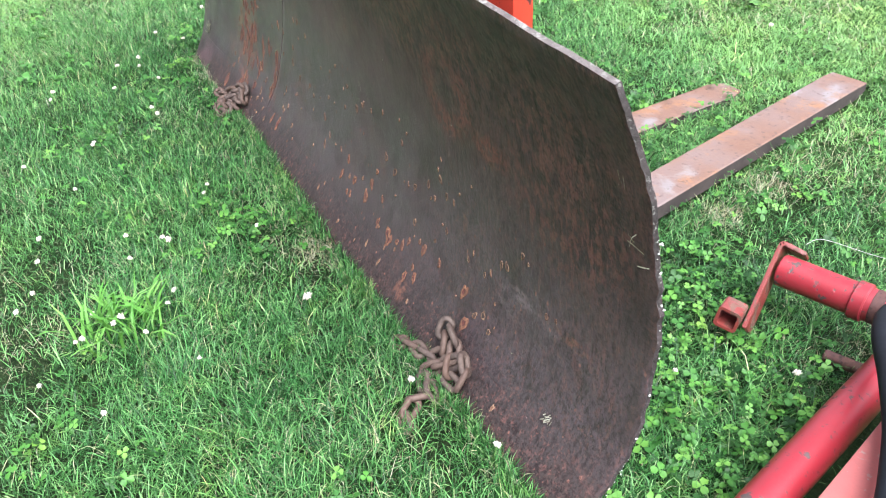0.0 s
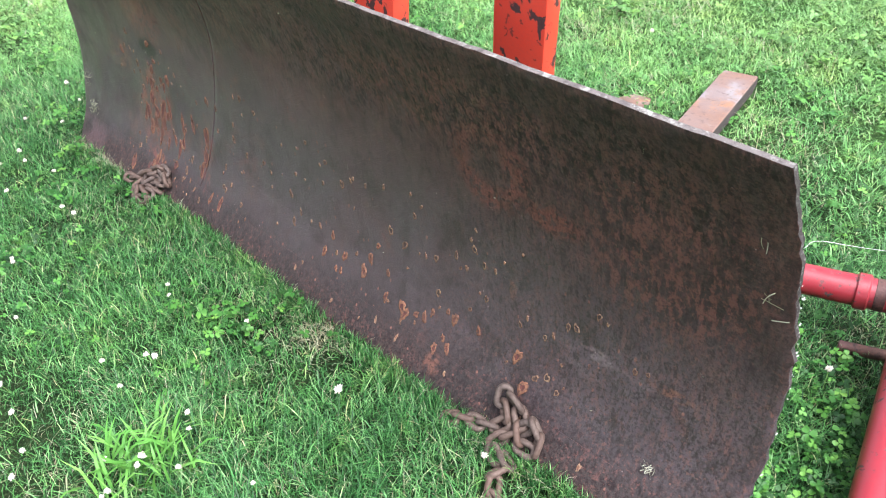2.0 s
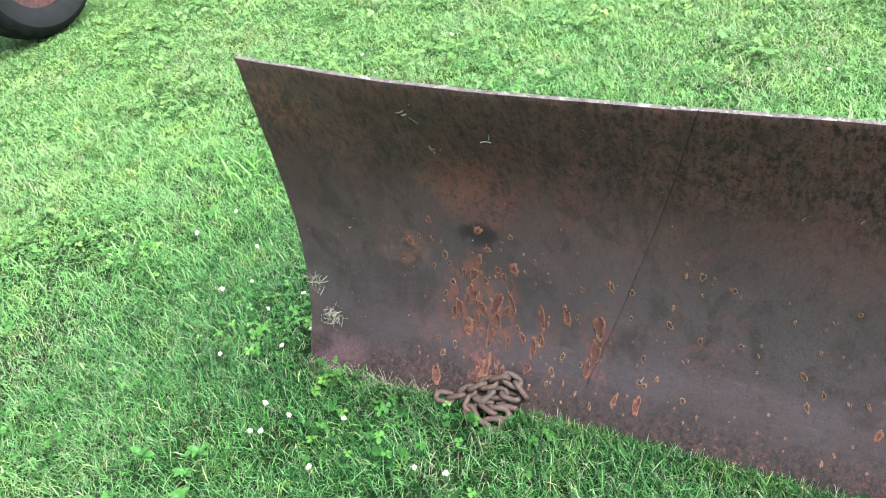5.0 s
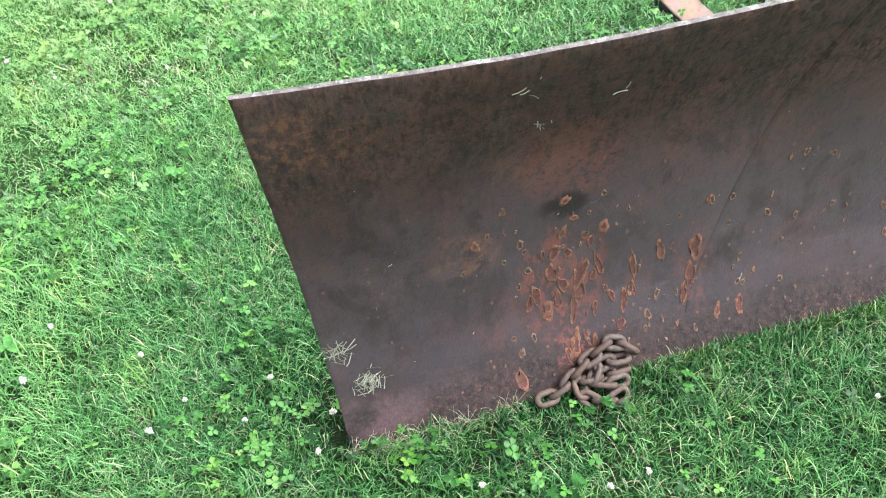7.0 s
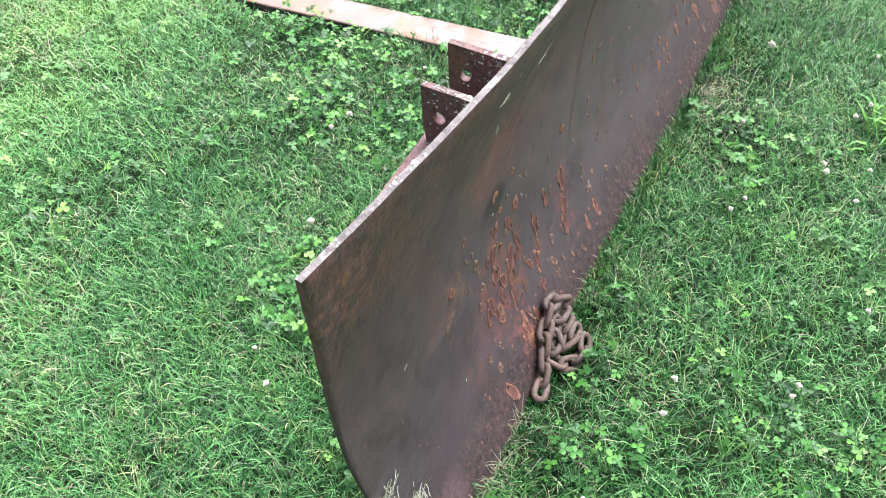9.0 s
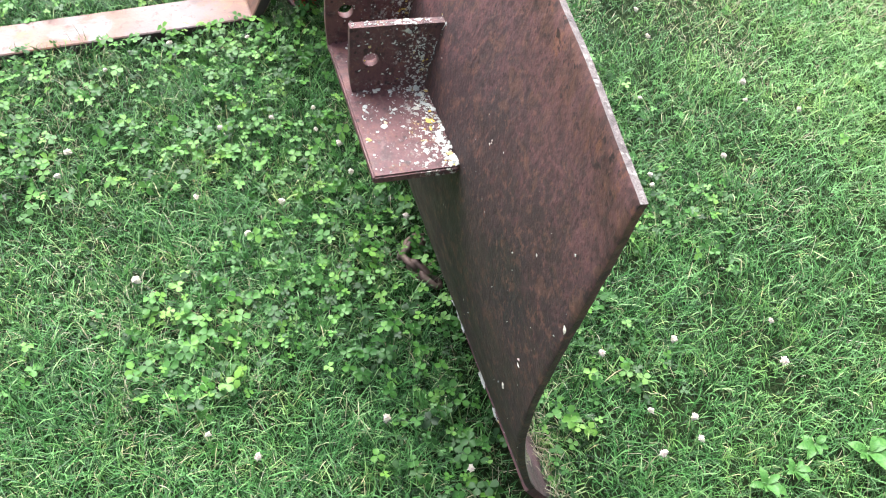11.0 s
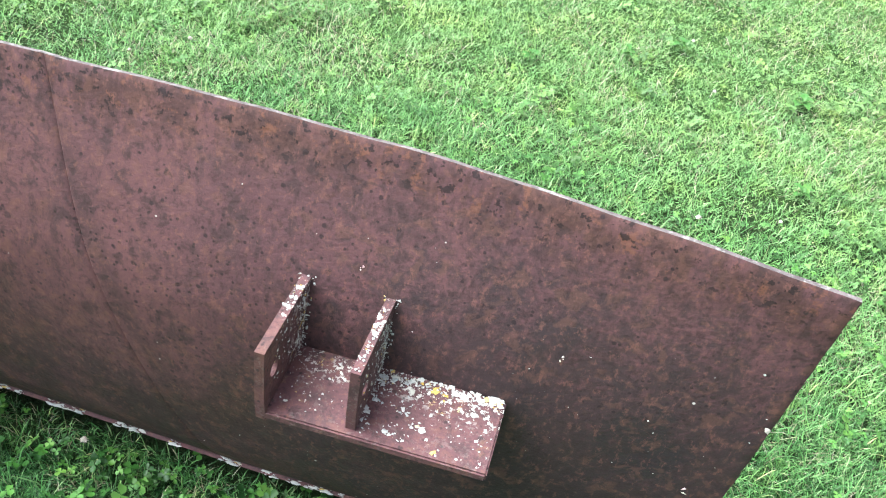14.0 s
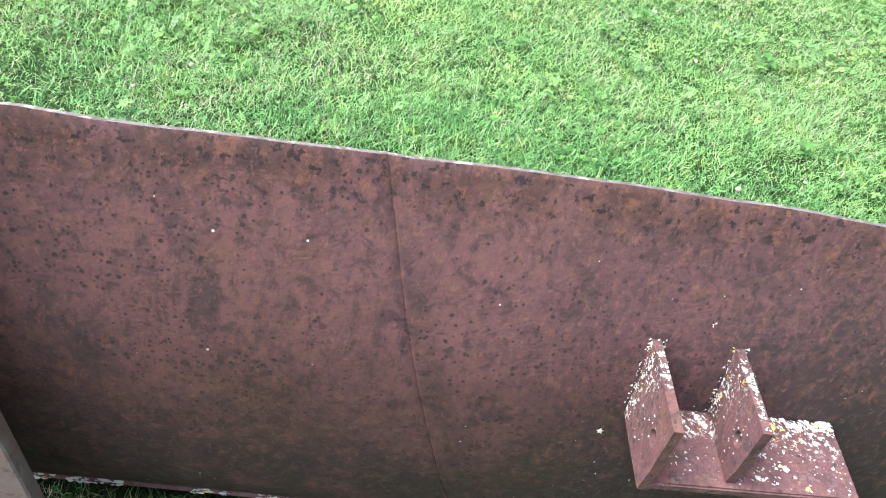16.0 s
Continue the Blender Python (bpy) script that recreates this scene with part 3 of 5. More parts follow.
M_REDWORN = red_paint("rubbed_orange_red_paint", (0.40, 0.034, 0.018), (0.43, 0.048, 0.026), (0.010, 0.008, 0.008), 0.495, rubbed=(0.10, 0.60))
M_CRIMSON = red_paint("faded_crimson_paint", (0.195, 0.010, 0.018), (0.22, 0.021, 0.030), (0.045, 0.038, 0.036), 0.555)
M_SOCKET = red_paint("rust_worn_red_paint", (0.150, 0.021, 0.020), (0.15, 0.030, 0.025), (0.10, 0.050, 0.036), 0.47)
M_PINK = red_paint("chalky_faded_red_paint", (0.29, 0.075, 0.070), (0.31, 0.115, 0.10), (0.26, 0.24, 0.21), 0.60, 0.6)
M_FORK = bare_fork()
M_FORKSIDE = plain("dark_fork_side", (0.034, 0.024, 0.022), 0.8, 90, 0.45)
M_HOSE = plain("black_rubber_hose", (0.006, 0.007, 0.011), 0.7, shine=0.22)
M_TYRE = plain("black_tyre_rubber", (0.010, 0.0105, 0.012), 0.8, 60, shine=0.2)
M_DARKRUST = rusty_back("dark_rusty_iron", 0.5)
M_WIRE = plain("thin_steel_wire", (0.30, 0.30, 0.30), 0.45, 50, 0.1, 0.8)
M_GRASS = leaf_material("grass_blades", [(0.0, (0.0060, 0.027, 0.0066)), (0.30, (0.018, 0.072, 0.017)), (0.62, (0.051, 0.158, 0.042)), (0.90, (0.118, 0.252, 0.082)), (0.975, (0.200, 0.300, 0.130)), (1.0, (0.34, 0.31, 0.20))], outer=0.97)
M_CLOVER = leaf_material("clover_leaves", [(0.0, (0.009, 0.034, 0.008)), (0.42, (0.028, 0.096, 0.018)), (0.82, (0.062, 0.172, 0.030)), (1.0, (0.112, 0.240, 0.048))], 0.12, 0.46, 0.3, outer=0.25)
M_TUFT = leaf_material("broad_pale_grass", [(0.0, (0.070, 0.190, 0.036)), (0.6, (0.122, 0.285, 0.058)), (1.0, (0.185, 0.360, 0.090))], 0.3)
M_WEED = leaf_material("weed_leaves", [(0.0, (0.040, 0.120, 0.027)), (0.6, (0.062, 0.165, 0.038)), (1.0, (0.090, 0.205, 0.052))], 0.18, outer=0.2)
M_STRAW = leaf_material("dry_grass", [(0.0, (0.16, 0.144, 0.08)), (0.6, (0.272, 0.256, 0.176)), (1.0, (0.36, 0.352, 0.28))], 0.2, 0.7, 0.1)
M_CLIP = leaf_material("bleached_clippings", [(0.0, (0.26, 0.25, 0.19)), (0.6, (0.40, 0.39, 0.31)), (1.0, (0.50, 0.49, 0.42))], 0.2, 0.7, 0.1)
M_PETAL = leaf_material("clover_petals", [(0.0, (0.60, 0.585, 0.50)), (0.6, (0.62, 0.57, 0.54)), (1.0, (0.50, 0.34, 0.36))], 0.3, 0.7, 0.0)
M_STALK = plain("flower_stalk", (0.13, 0.24, 0.06), 0.6)
M_LICHEN = leaf_material("lichen_crust", [(0.0, (0.272, 0.304, 0.288)), (0.7, (0.416, 0.424, 0.392)), (0.93, (0.368, 0.376, 0.32)), (1.0, (0.416, 0.288, 0.048))], 0.0, 0.9, 0.0)
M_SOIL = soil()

# ---------------------------------------------------------------- ground
def value_noise(x, y, scale, seed):
    """Smooth noise between 0 and 1 for arrays of places."""
    rng = np.random.default_rng(seed)
    table = rng.random((64, 64))
    u, v = x * scale + 500, y * scale + 500
    i, j = np.floor(u).astype(int), np.floor(v).astype(int)
    fu, fv = u - i, v - j
    fu, fv = fu * fu * (3 - 2 * fu), fv * fv * (3 - 2 * fv)
    i, j = i % 64, j % 64
    i2, j2 = (i + 1) % 64, (j + 1) % 64
    return (table[i, j] * (1 - fu) + table[i2, j] * fu) * (1 - fv) + (table[i, j2] * (1 - fu) + table[i2, j2] * fu) * fv


def ground_z(x, y):
    soft = np.clip((np.hypot(x - 1.2, y) - 2.0) / 2.0, 0, 1)
    # the turf is banked up a little along the foot of the plate
    bank = 0.024 * smooth(0.15, 0.95, x) * smooth(2.75, 2.35, x) * np.exp(-((y + 0.03) / 0.22) ** 2)
    return (value_noise(x, y, 2.2, 3) - 0.5) * 0.014 - 0.012 + bank + (value_noise(x, y, 0.7, 4) - 0.5) * 0.04 * soft


def build_ground():
    near = np.linspace(-7, 9, 257)
    far = np.array([-1500.0, -300, -60, -20])
    xs = np.concatenate([far, near, -far[::-1]])
    ys = np.concatenate([far, np.linspace(-7, 8, 241), -far[::-1]])
    gx, gy = np.meshgrid(xs, ys, indexing="ij")
    gz = ground_z(gx, gy)
    verts = np.stack([gx, gy, gz], -1).reshape(-1, 3)
    w = len(ys)
    faces = [(i * w + j, (i + 1) * w + j, (i + 1) * w + j + 1, i * w + j + 1) for i in range(len(xs) - 1) for j in range(w - 1)]
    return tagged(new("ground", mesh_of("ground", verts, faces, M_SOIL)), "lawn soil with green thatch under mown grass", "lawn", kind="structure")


build_ground()

# ---------------------------------------------------------------- the plough blade
HEIGHT, LENGTH, THICK, JOINT = 0.812, 2.44, 0.0115, 0.088


LEVELS = np.array([-0.03, 0.0, 0.04, 0.10, 0.17, 0.23, 0.31, 0.40, 0.48, 0.56, 0.64, 0.72, 0.812, 0.86])
FINE = np.linspace(-0.03, 0.86, 400)


def eased(values):
    """A smooth curve over the height through values given at LEVELS."""
    return np.convolve(np.pad(np.interp(FINE, LEVELS, values), 12, mode="reflect", reflect_type="odd"), np.ones(25) / 25, "valid")


BOW = eased([-0.012, 0.012, 0.046, 0.088, 0.116, 0.128, 0.142, 0.150, 0.152, 0.149, 0.138, 0.120, 0.092, 0.082])
BENT_LEFT = eased([0.0, -0.006, -0.016, -0.026, -0.033, -0.030, -0.030, -0.033, -0.035, -0.036, -0.032, -0.022, 0.0, 0.0])
BENT_RIGHT = eased([0.040, 0.040, 0.036, 0.042, 0.044, 0.044, 0.042, 0.036, 0.030, 0.021, 0.018, 0.010, 0.0, 0.0])


def plate_y(z, x):
    """How far back the front of the plate lies, by height and length: bowed, with bent ends and a dip in its top."""
    left = np.clip(1 - x / 0.75, 0, 1) ** 1.3
    right = np.clip((x - 1.0) / 1.44, 0, 1.1) ** 1.7
    dip = np.interp(x, [0.0, 0.10, 0.22, 0.38, 0.52, 0.70, 0.85, 1.0, 1.25, 1.5, 2.44], [0.007, -0.004, -0.016, -0.029, -0.034, -0.033, -0.028, -0.019, -0.004, 0.0, 0.004])
    return np.interp(z, FINE, BOW) + left * np.interp(z, FINE, BENT_LEFT) + right * np.interp(z, FINE, BENT_RIGHT) + dip * smooth(0.50, 0.83, z)


def plate_normal(z, x):
    """(y, z) of the front face's outward normal."""
    e = 0.004
    dy = (plate_y(z + e, x) - plate_y(z - e, x)) / (2 * e)
    k = 1 / np.sqrt(1 + dy * dy)
    return -k, dy * k


def seam_x(z):
    return np.interp(z, [0.0, 0.10, 0.28, 0.465, 0.62, 0.812], [0.745, 0.772, 0.834, 0.891, 0.938, 0.990])


def left_x(z):
    return 0.034 * (1 - z / HEIGHT)


def right_x(z):
    return LENGTH + np.interp(z, [-0.02, 0.1, 0.25, 0.45, 0.65, 0.812], [-0.012, 0.008, 0.018, 0.018, 0.008, 0.0])


def plate(name, xa, xb, z0, z1, cols, rows, thick, mats, parent, nick=(0, 0, 0, 0), chamfer=(0, 0), joined=(0, 0), back_extra=0.0, label=""):
    """A curved plate between the lines xa(z) and xb(z); nick: how ragged its left, right, lower and upper rims are."""
    us = np.concatenate([[0, 0.0025], np.linspace(0.012, 0.988, cols), [0.9975, 1]])
    vs = np.concatenate([[0, 0.006], np.linspace(0.03, 0.97, rows), [0.994, 1]])
    nu, nv = len(us), len(vs)
    front, back = [], []
    for i, u in enumerate(us):
        for j, v in enumerate(vs):
            z = z0 + (z1 - z0) * v
            a, b = xa(z), xb(z)
            x = a + (b - a) * u
            if i == 0:
                x += nick[0] * (noise.noise((z * 40, 1.3, 0)) + 0.6 * noise.noise((z * 130, 7.3, 0)))
            if i == nu - 1:
                x += nick[1] * (noise.noise((z * 40, 5.3, 0)) + 0.7 * noise.noise((z * 140, 9.3, 0)))
            if j == nv - 1:
                z += nick[3] * (noise.noise((x * 9, 2.0, 0)) + 0.5 * noise.noise((x * 60, 4.0, 0)))
            if j == 0:
                z += nick[2] * noise.noise((x * 30, 3.0, 0))
            y = plate_y(z, x) + 0.0022 * noise.noise((x * 2.5, z * 4, 2.0))
            ny, nz = plate_normal(z, x)
            rim = 0.0016 if i in (0, nu - 1) or (j == 0 and not joined[0]) or (j == nv - 1 and not joined[1]) else 0.0
            if (i == 0 and chamfer[0]) or (i == nu - 1 and chamfer[1]):
                rim = 0.0027
            front.append((x, y - ny * rim, z - nz * rim))
            t = thick + back_extra - min(rim, 0.0022)
            back.append((x, y - ny * t, z - nz * t))
    verts = front + back
    n = nu * nv
    faces, index = [], []
    for i in range(nu - 1):
        for j in range(nv - 1):
            a, b, c, d = i * nv + j, (i + 1) * nv + j, (i + 1) * nv + j + 1, i * nv + j + 1
            faces += [(a, b, c, d), (n + d, n + c, n + b, n + a)]
            index += [0, 1]
    ring = [i * nv for i in range(nu)] + [(nu - 1) * nv + j for j in range(1, nv)] + [i * nv + nv - 1 for i in range(nu - 2, -1, -1)] + [j for j in range(nv - 2, 0, -1)]
    for k, a in enumerate(ring):
        b = ring[(k + 1) % len(ring)]
        faces.append((b, a, n + a, n + b))
        index.append(1 if a < nv and b < nv else 2)
    me = mesh_of(name, verts, faces, mats, index)
    me.set_sharp_from_angle(angle=radians(38))
    return part(name, me, parent, label)


def ragged_flakes(places, size, rng, lift=0.0012, drawn=1.0):
    """Thin irregular flakes lying on a surface; places: (point, normal) pairs."""
    verts, faces = [], []
    for p, nrm in places:
        p, nrm = Vector(p), Vector(nrm).normalized()
        u = nrm.orthogonal().normalized()
        w = nrm.cross(u)
        if drawn > 1:
            u = Vector((1, 0, 0))
            w = nrm.cross(u).normalized()
        k = rng.randint(7, 11)
        s = size * (0.3 + 1.5 * rng.random() ** 2.2)
        turn, lean = (rng.uniform(0, 6.28), rng.uniform(0.45, 1.0)) if drawn == 1 else (rng.uniform(-0.2, 0.2), 0.8 / drawn)
        base = len(verts)
        verts.append(p + nrm * lift * 2.2)
        for q in range(k):
            a = q * math.tau / k
            r = s * rng.uniform(0.45, 1.2)
            c, d = r * math.cos(a), r * math.sin(a) * lean
            verts.append(p + nrm * lift * 0.6 + u * (c * math.cos(turn) - d * math.sin(turn)) + w * (c * math.sin(turn) + d * math.cos(turn)))
        faces += [(base, base + 1 + q, base + 1 + (q + 1) % k) for q in range(k)]
    return verts, faces


def rust_pocks(places, seed, kind):
    """Scabs of rust with a raised crumbly rim round a core; places: (x, z, half width, half height), the last two in mm."""
    rng = random.Random(seed)
    seg = 14
    # (part of the radius, height over the plate) ring by ring, from the middle outwards
    rings = {"orange": ((0.22, 0.0007), (0.45, 0.0012), (0.82, 0.0013), (1.0, 0.0001)),
             "maroon": ((0.40, 0.0005), (0.78, 0.0007), (0.90, 0.0013), (1.06, 0.0001)),
             "ring": ((0.30, 0.0004), (0.62, 0.0005), (0.80, 0.0011), (1.0, 0.0001))}[kind]
    inner = {"orange": 2, "maroon": 2, "ring": 2}[kind]
    verts, faces, index = [], [], []
    for x0, z0, w, h in places:
        base = len(verts)
        ph = [rng.uniform(0, 6.28) for _ in range(5)]
        skew = rng.uniform(-0.25, 0.25)

        def ragged(a, k):
            return 1 + 0.16 * math.sin(2 * a + ph[0]) + 0.13 * math.sin(3 * a + ph[1] + k) + 0.10 * math.sin(5 * a + ph[2]) + 0.07 * math.sin(8 * a + ph[3] + 2 * k) + rng.uniform(-0.17, 0.17)

        def lay(dx, dz, up):
            z = z0 + dz
            x = x0 + dx + skew * dz
            ny, nz = plate_normal(z, x)
            y = float(plate_y(z, x)) + 0.0022 * noise.noise((x * 2.5, z * 4, 2.0))
            verts.append((x, y + float(ny) * (up + 0.0005), z + float(nz) * (up + 0.0005)))

        lay(0, 0, 0.0004)
        for k, (f, up) in enumerate(rings):
            for q in range(seg):
                a = q * math.tau / seg
                r = f * ragged(a, k * 0.5)
                lay(w * 0.001 * r * math.cos(a), h * 0.001 * r * math.sin(a), up)
        for q in range(seg):
            n1 = (q + 1) % seg
            faces.append((base, base + 1 + q, base + 1 + n1))
            index.append(1)
            for k in range(len(rings) - 1):
                b = base + 1 + k * seg
                faces.append((b + q, b + seg + q, b + seg + n1, b + n1))
                index.append(1 if k + 1 < inner else 0)
    return verts, faces, index


def build_pocks(blade):
    """Rust scabs on the front: a heart of maroon scars on the short panel, orange scabs along the belt, thin rings between."""
    scars = [(0.555, 0.331, 7, 10), (0.568, 0.313, 7, 13), (0.494, 0.307, 11, 17), (0.470, 0.309, 5, 10), (0.522, 0.296, 7, 11), (0.487, 0.257, 10, 25), (0.509, 0.222, 9, 22), (0.546, 0.238, 12, 36),
             (0.545, 0.195, 11, 22), (0.585, 0.250, 7, 29), (0.572, 0.226, 6, 15), (0.453, 0.213, 9, 25), (0.438, 0.194, 7, 18), (0.498, 0.190, 8, 18), (0.529, 0.158, 8, 30)]
    outer = [(0.657, 0.228, 7, 30), (0.656, 0.170, 7, 19), (0.638, 0.148, 7, 27), (0.715, 0.246, 10, 22), (0.790, 0.233, 12, 30), (0.783, 0.169, 11, 31), (0.767, 0.130, 7, 23), (0.611, 0.166, 6, 16),
             (0.574, 0.146, 6, 16), (0.627, 0.099, 8, 14), (0.510, 0.064, 6, 19), (0.551, 0.091, 5, 15), (0.567, 0.072, 8, 19), (0.402, 0.042, 11, 20), (0.888, 0.081, 8, 18)]
    scabs = [(0.515, 0.429, 11, 10), (0.533, 0.381, 9, 9), (0.510, 0.351, 9, 17), (0.594, 0.340, 12, 17), (0.477, 0.174, 11, 18), (0.475, 0.156, 11, 15), (0.838, 0.079, 7, 15), (0.808, 0.347, 6, 10),
             (0.339, 0.372, 11, 12), (0.527, 0.081, 12, 28), (1.377, 0.187, 7, 11), (1.352, 0.138, 8, 14), (1.426, 0.155, 8, 13), (1.516, 0.188, 9, 13), (1.498, 0.148, 10, 17), (1.582, 0.125, 7, 12)]
    belt = [(1.540, 0.230, 6, 9), (1.403, 0.116, 5, 8), (1.421, 0.118, 5, 9), (1.577, 0.178, 6, 10), (1.637, 0.125, 10, 18), (1.650, 0.115, 9, 15), (1.706, 0.133, 8, 12), (1.682, 0.128, 6, 9), (1.726, 0.152, 6, 10),
            (1.789, 0.167, 9, 15), (1.768, 0.174, 5, 8), (1.756, 0.088, 7, 12), (1.788, 0.102, 7, 12), (1.770, 0.116, 5, 9), (1.856, 0.172, 6, 10), (1.962, 0.170, 10, 17), (1.993, 0.119, 10, 16)]
    left_rings = [(0.440, 0.278), (0.739, 0.249), (0.752, 0.134), (0.598, 0.187), (0.678, 0.077), (0.709, 0.143), (0.786, 0.057), (0.898, 0.122), (0.858, 0.339), (0.858, 0.275), (0.643, 0.370), (0.591, 0.424),
                  (0.563, 0.384), (0.750, 0.321), (0.419, 0.244), (0.434, 0.327), (0.426, 0.349), (0.395, 0.439), (0.313, 0.313), (0.394, 0.314), (0.364, 0.388), (0.441, 0.117), (0.398, 0.125), (0.411, 0.091),
                  (0.687, 0.103), (0.815, 0.343), (0.887, 0.128), (0.890, 0.183), (0.940, 0.278), (0.998, 0.411), (1.060, 0.392), (1.003, 0.256), (1.082, 0.264)]
    right_rings = [(1.413, 0.334), (1.498, 0.364), (1.354, 0.367), (1.339, 0.308), (1.579, 0.286), (1.625, 0.270), (1.656, 0.355), (1.778, 0.315), (1.721, 0.281), (1.791, 0.290), (1.829, 0.353), (1.855, 0.328),
                   (1.734, 0.203), (1.866, 0.253), (1.826, 0.209), (1.957, 0.241), (2.018, 0.244), (2.066, 0.295), (2.084, 0.302), (2.129, 0.353), (2.038, 0.164), (2.014, 0.150), (2.067, 0.147), (2.213, 0.280),
                   (2.238, 0.288), (1.280, 0.391), (1.205, 0.226), (1.219, 0.160), (1.246, 0.194), (0.982, 0.112)]
    rng = random.Random(77)
    rings = []
    for x, z in left_rings + right_rings:
        w = rng.uniform(4.0, 7.4)
        rings.append((x, z, w, w * rng.uniform(1.2, 1.9)))
    # young spots strewn between them, thickest low on the belt
    crumbs = []
    for _ in range(95):
        x = rng.choice((rng.uniform(0.36, 0.72), rng.uniform(0.6, 2.2), rng.uniform(0.9, 2.05)))
        w = rng.uniform(1.6, 4.2)
        crumbs.append((x, 0.05 + 0.36 * rng.random() ** 1.4, w, w * rng.uniform(1.2, 2.2)))
    for seed, kind, places, mats, label in ((1, "maroon", scars + outer, [M_POCK, M_SCAR], "long maroon rust scars with orange rims"),
                                            (2, "orange", scabs + belt, [M_POCK, M_SCAR], "crumbly orange rust scabs"),
                                            (4, "orange", crumbs, [M_TAN, M_POCK], "small spots of young tan rust"),
                                            (3, "ring", rings, [M_TAN, M_PIT], "thin orange rust rings round dark pits")):
        v, f, i = rust_pocks(places, seed, kind)
        tagged(part("rust_crust", mesh_of("rust_crust", v, f, mats, i), blade, label), kind="stuff")


def build_blade():
    rng = random.Random(5)
    blade = thing("plough_blade", "long curved rusty steel plough blade standing on mown grass", "plough blade")
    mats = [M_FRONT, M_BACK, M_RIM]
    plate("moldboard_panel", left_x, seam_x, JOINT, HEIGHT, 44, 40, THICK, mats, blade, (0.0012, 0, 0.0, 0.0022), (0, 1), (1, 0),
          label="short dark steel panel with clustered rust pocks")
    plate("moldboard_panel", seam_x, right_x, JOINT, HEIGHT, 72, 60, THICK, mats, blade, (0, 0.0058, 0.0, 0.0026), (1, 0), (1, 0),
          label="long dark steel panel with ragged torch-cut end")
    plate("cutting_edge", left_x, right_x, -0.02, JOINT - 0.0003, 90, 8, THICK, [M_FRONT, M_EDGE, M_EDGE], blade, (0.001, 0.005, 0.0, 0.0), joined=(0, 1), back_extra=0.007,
          label="worn purplish cutting strip along the foot")
    build_pocks(blade)
    # hinge bracket on the back: a shelf and two pierced cheeks
    bracket = part("hinge_bracket", None, blade, "welded hinge bracket crusted with lichen")
    z0 = 0.524
    bm = bmesh.new()
    outline = [(0.330, plate_y(z0, 0.45) + THICK - 0.004), (0.330, 0.265), (0.624, 0.276), (0.624, plate_y(z0, 0.45) + THICK - 0.004)]
    lower = [bm.verts.new((x, y, z0 - 0.014)) for x, y in outline]
    upper = [bm.verts.new((x, y, z0)) for x, y in outline]
    bm.faces.new(lower), bm.faces.new(upper[::-1])
    for k in range(4):
        bm.faces.new((lower[k], upper[k], upper[(k + 1) % 4], lower[(k + 1) % 4]))
    bmesh.ops.bevel(bm, geom=bm.edges[:], offset=0.0025, segments=2, affect="EDGES")
    part_bm("shelf", bm, M_LUG, bracket)
    cheek(0.506, z0 - 0.001, 0.261, bracket)
    cheek(0.618, z0 - 0.016, 0.275, bracket)
    # lichen on the shelf, the cheeks and the ledge above the cutting strip
    fine, crust = [], []
    for _ in range(330):
        x, f = 0.336 + 0.16 * rng.random(), rng.random()
        if noise.noise((x * 40, f * 6, 8.0)) > -0.15:
            fine.append(((x, 0.158 + 0.104 * f ** 1.7, z0), (0, 0, 1)))
    for _ in range(48):
        crust.append(((0.336 + 0.16 * rng.random(), 0.160 + 0.10 * rng.random() ** 1.5, z0), (0, 0, 1)))
    for _ in range(150):
        x = 0.334 + 0.165 * rng.random() ** 1.3
        crust.append(((x, plate_y(z0, x) + THICK + 0.002 + 0.016 * rng.random() ** 1.4, z0 + 0.0004), (0, 0, 1)))
    for _ in range(26):
        crust.append(((0.492 + rng.uniform(-0.006, 0.006), 0.165 + 0.085 * rng.random() ** 1.6, z0), (0, 0, 1)))
    for _ in range(90):
        fine.append(((rng.uniform(0.515, 0.608), 0.16 + 0.10 * rng.random() ** 1.2, z0), (0, 0, 1)))
    for _ in range(16):
        crust.append(((rng.uniform(0.515, 0.56), 0.163 + 0.03 * rng.random() ** 1.5, z0), (0, 0, 1)))
    for x in (0.506, 0.618):
        for _ in range(170):
            f = rng.random() ** 2.4
            fine.append(((x - 0.0067, 0.158 + 0.095 * f, z0 + 0.004 + 0.105 * rng.random()), (-1, 0, 0)))
        for _ in range(80):
            f = rng.random() ** 2.6
            fine.append(((x + 0.0067, 0.158 + 0.09 * f, z0 + 0.004 + 0.105 * rng.random()), (1, 0, 0)))
        for _ in range(10):
            crust.append(((x - 0.0067, 0.158 + 0.03 * rng.random() ** 2, z0 + 0.01 + 0.095 * rng.random()), (-1, 0, 0)))
        top = (60, 0.157, 0.262) if x < 0.6 else (26, 0.157, 0.215)
        for _ in range(top[0]):
            y = rng.uniform(*top[1:])
            fine.append(((x + rng.uniform(-0.005, 0.005), y, cheek_top(y) + 0.0009), (0, 0, 1)))
        for _ in range(7):
            y = 0.157 + 0.05 * rng.random()
            crust.append(((x + rng.uniform(-0.004, 0.004), y, cheek_top(y) + 0.0009), (0, 0, 1)))
        for _ in range(110):
            z = z0 + 0.004 + 0.108 * rng.random()
            fine.append(((x + rng.choice((-0.0075, 0.0070)) + rng.uniform(-0.005, 0.005), plate_y(z, x) + THICK + 0.0012, z), (0, 1, 0.1)))
    v, f = ragged_flakes(fine, 0.0017, rng, 0.0007)
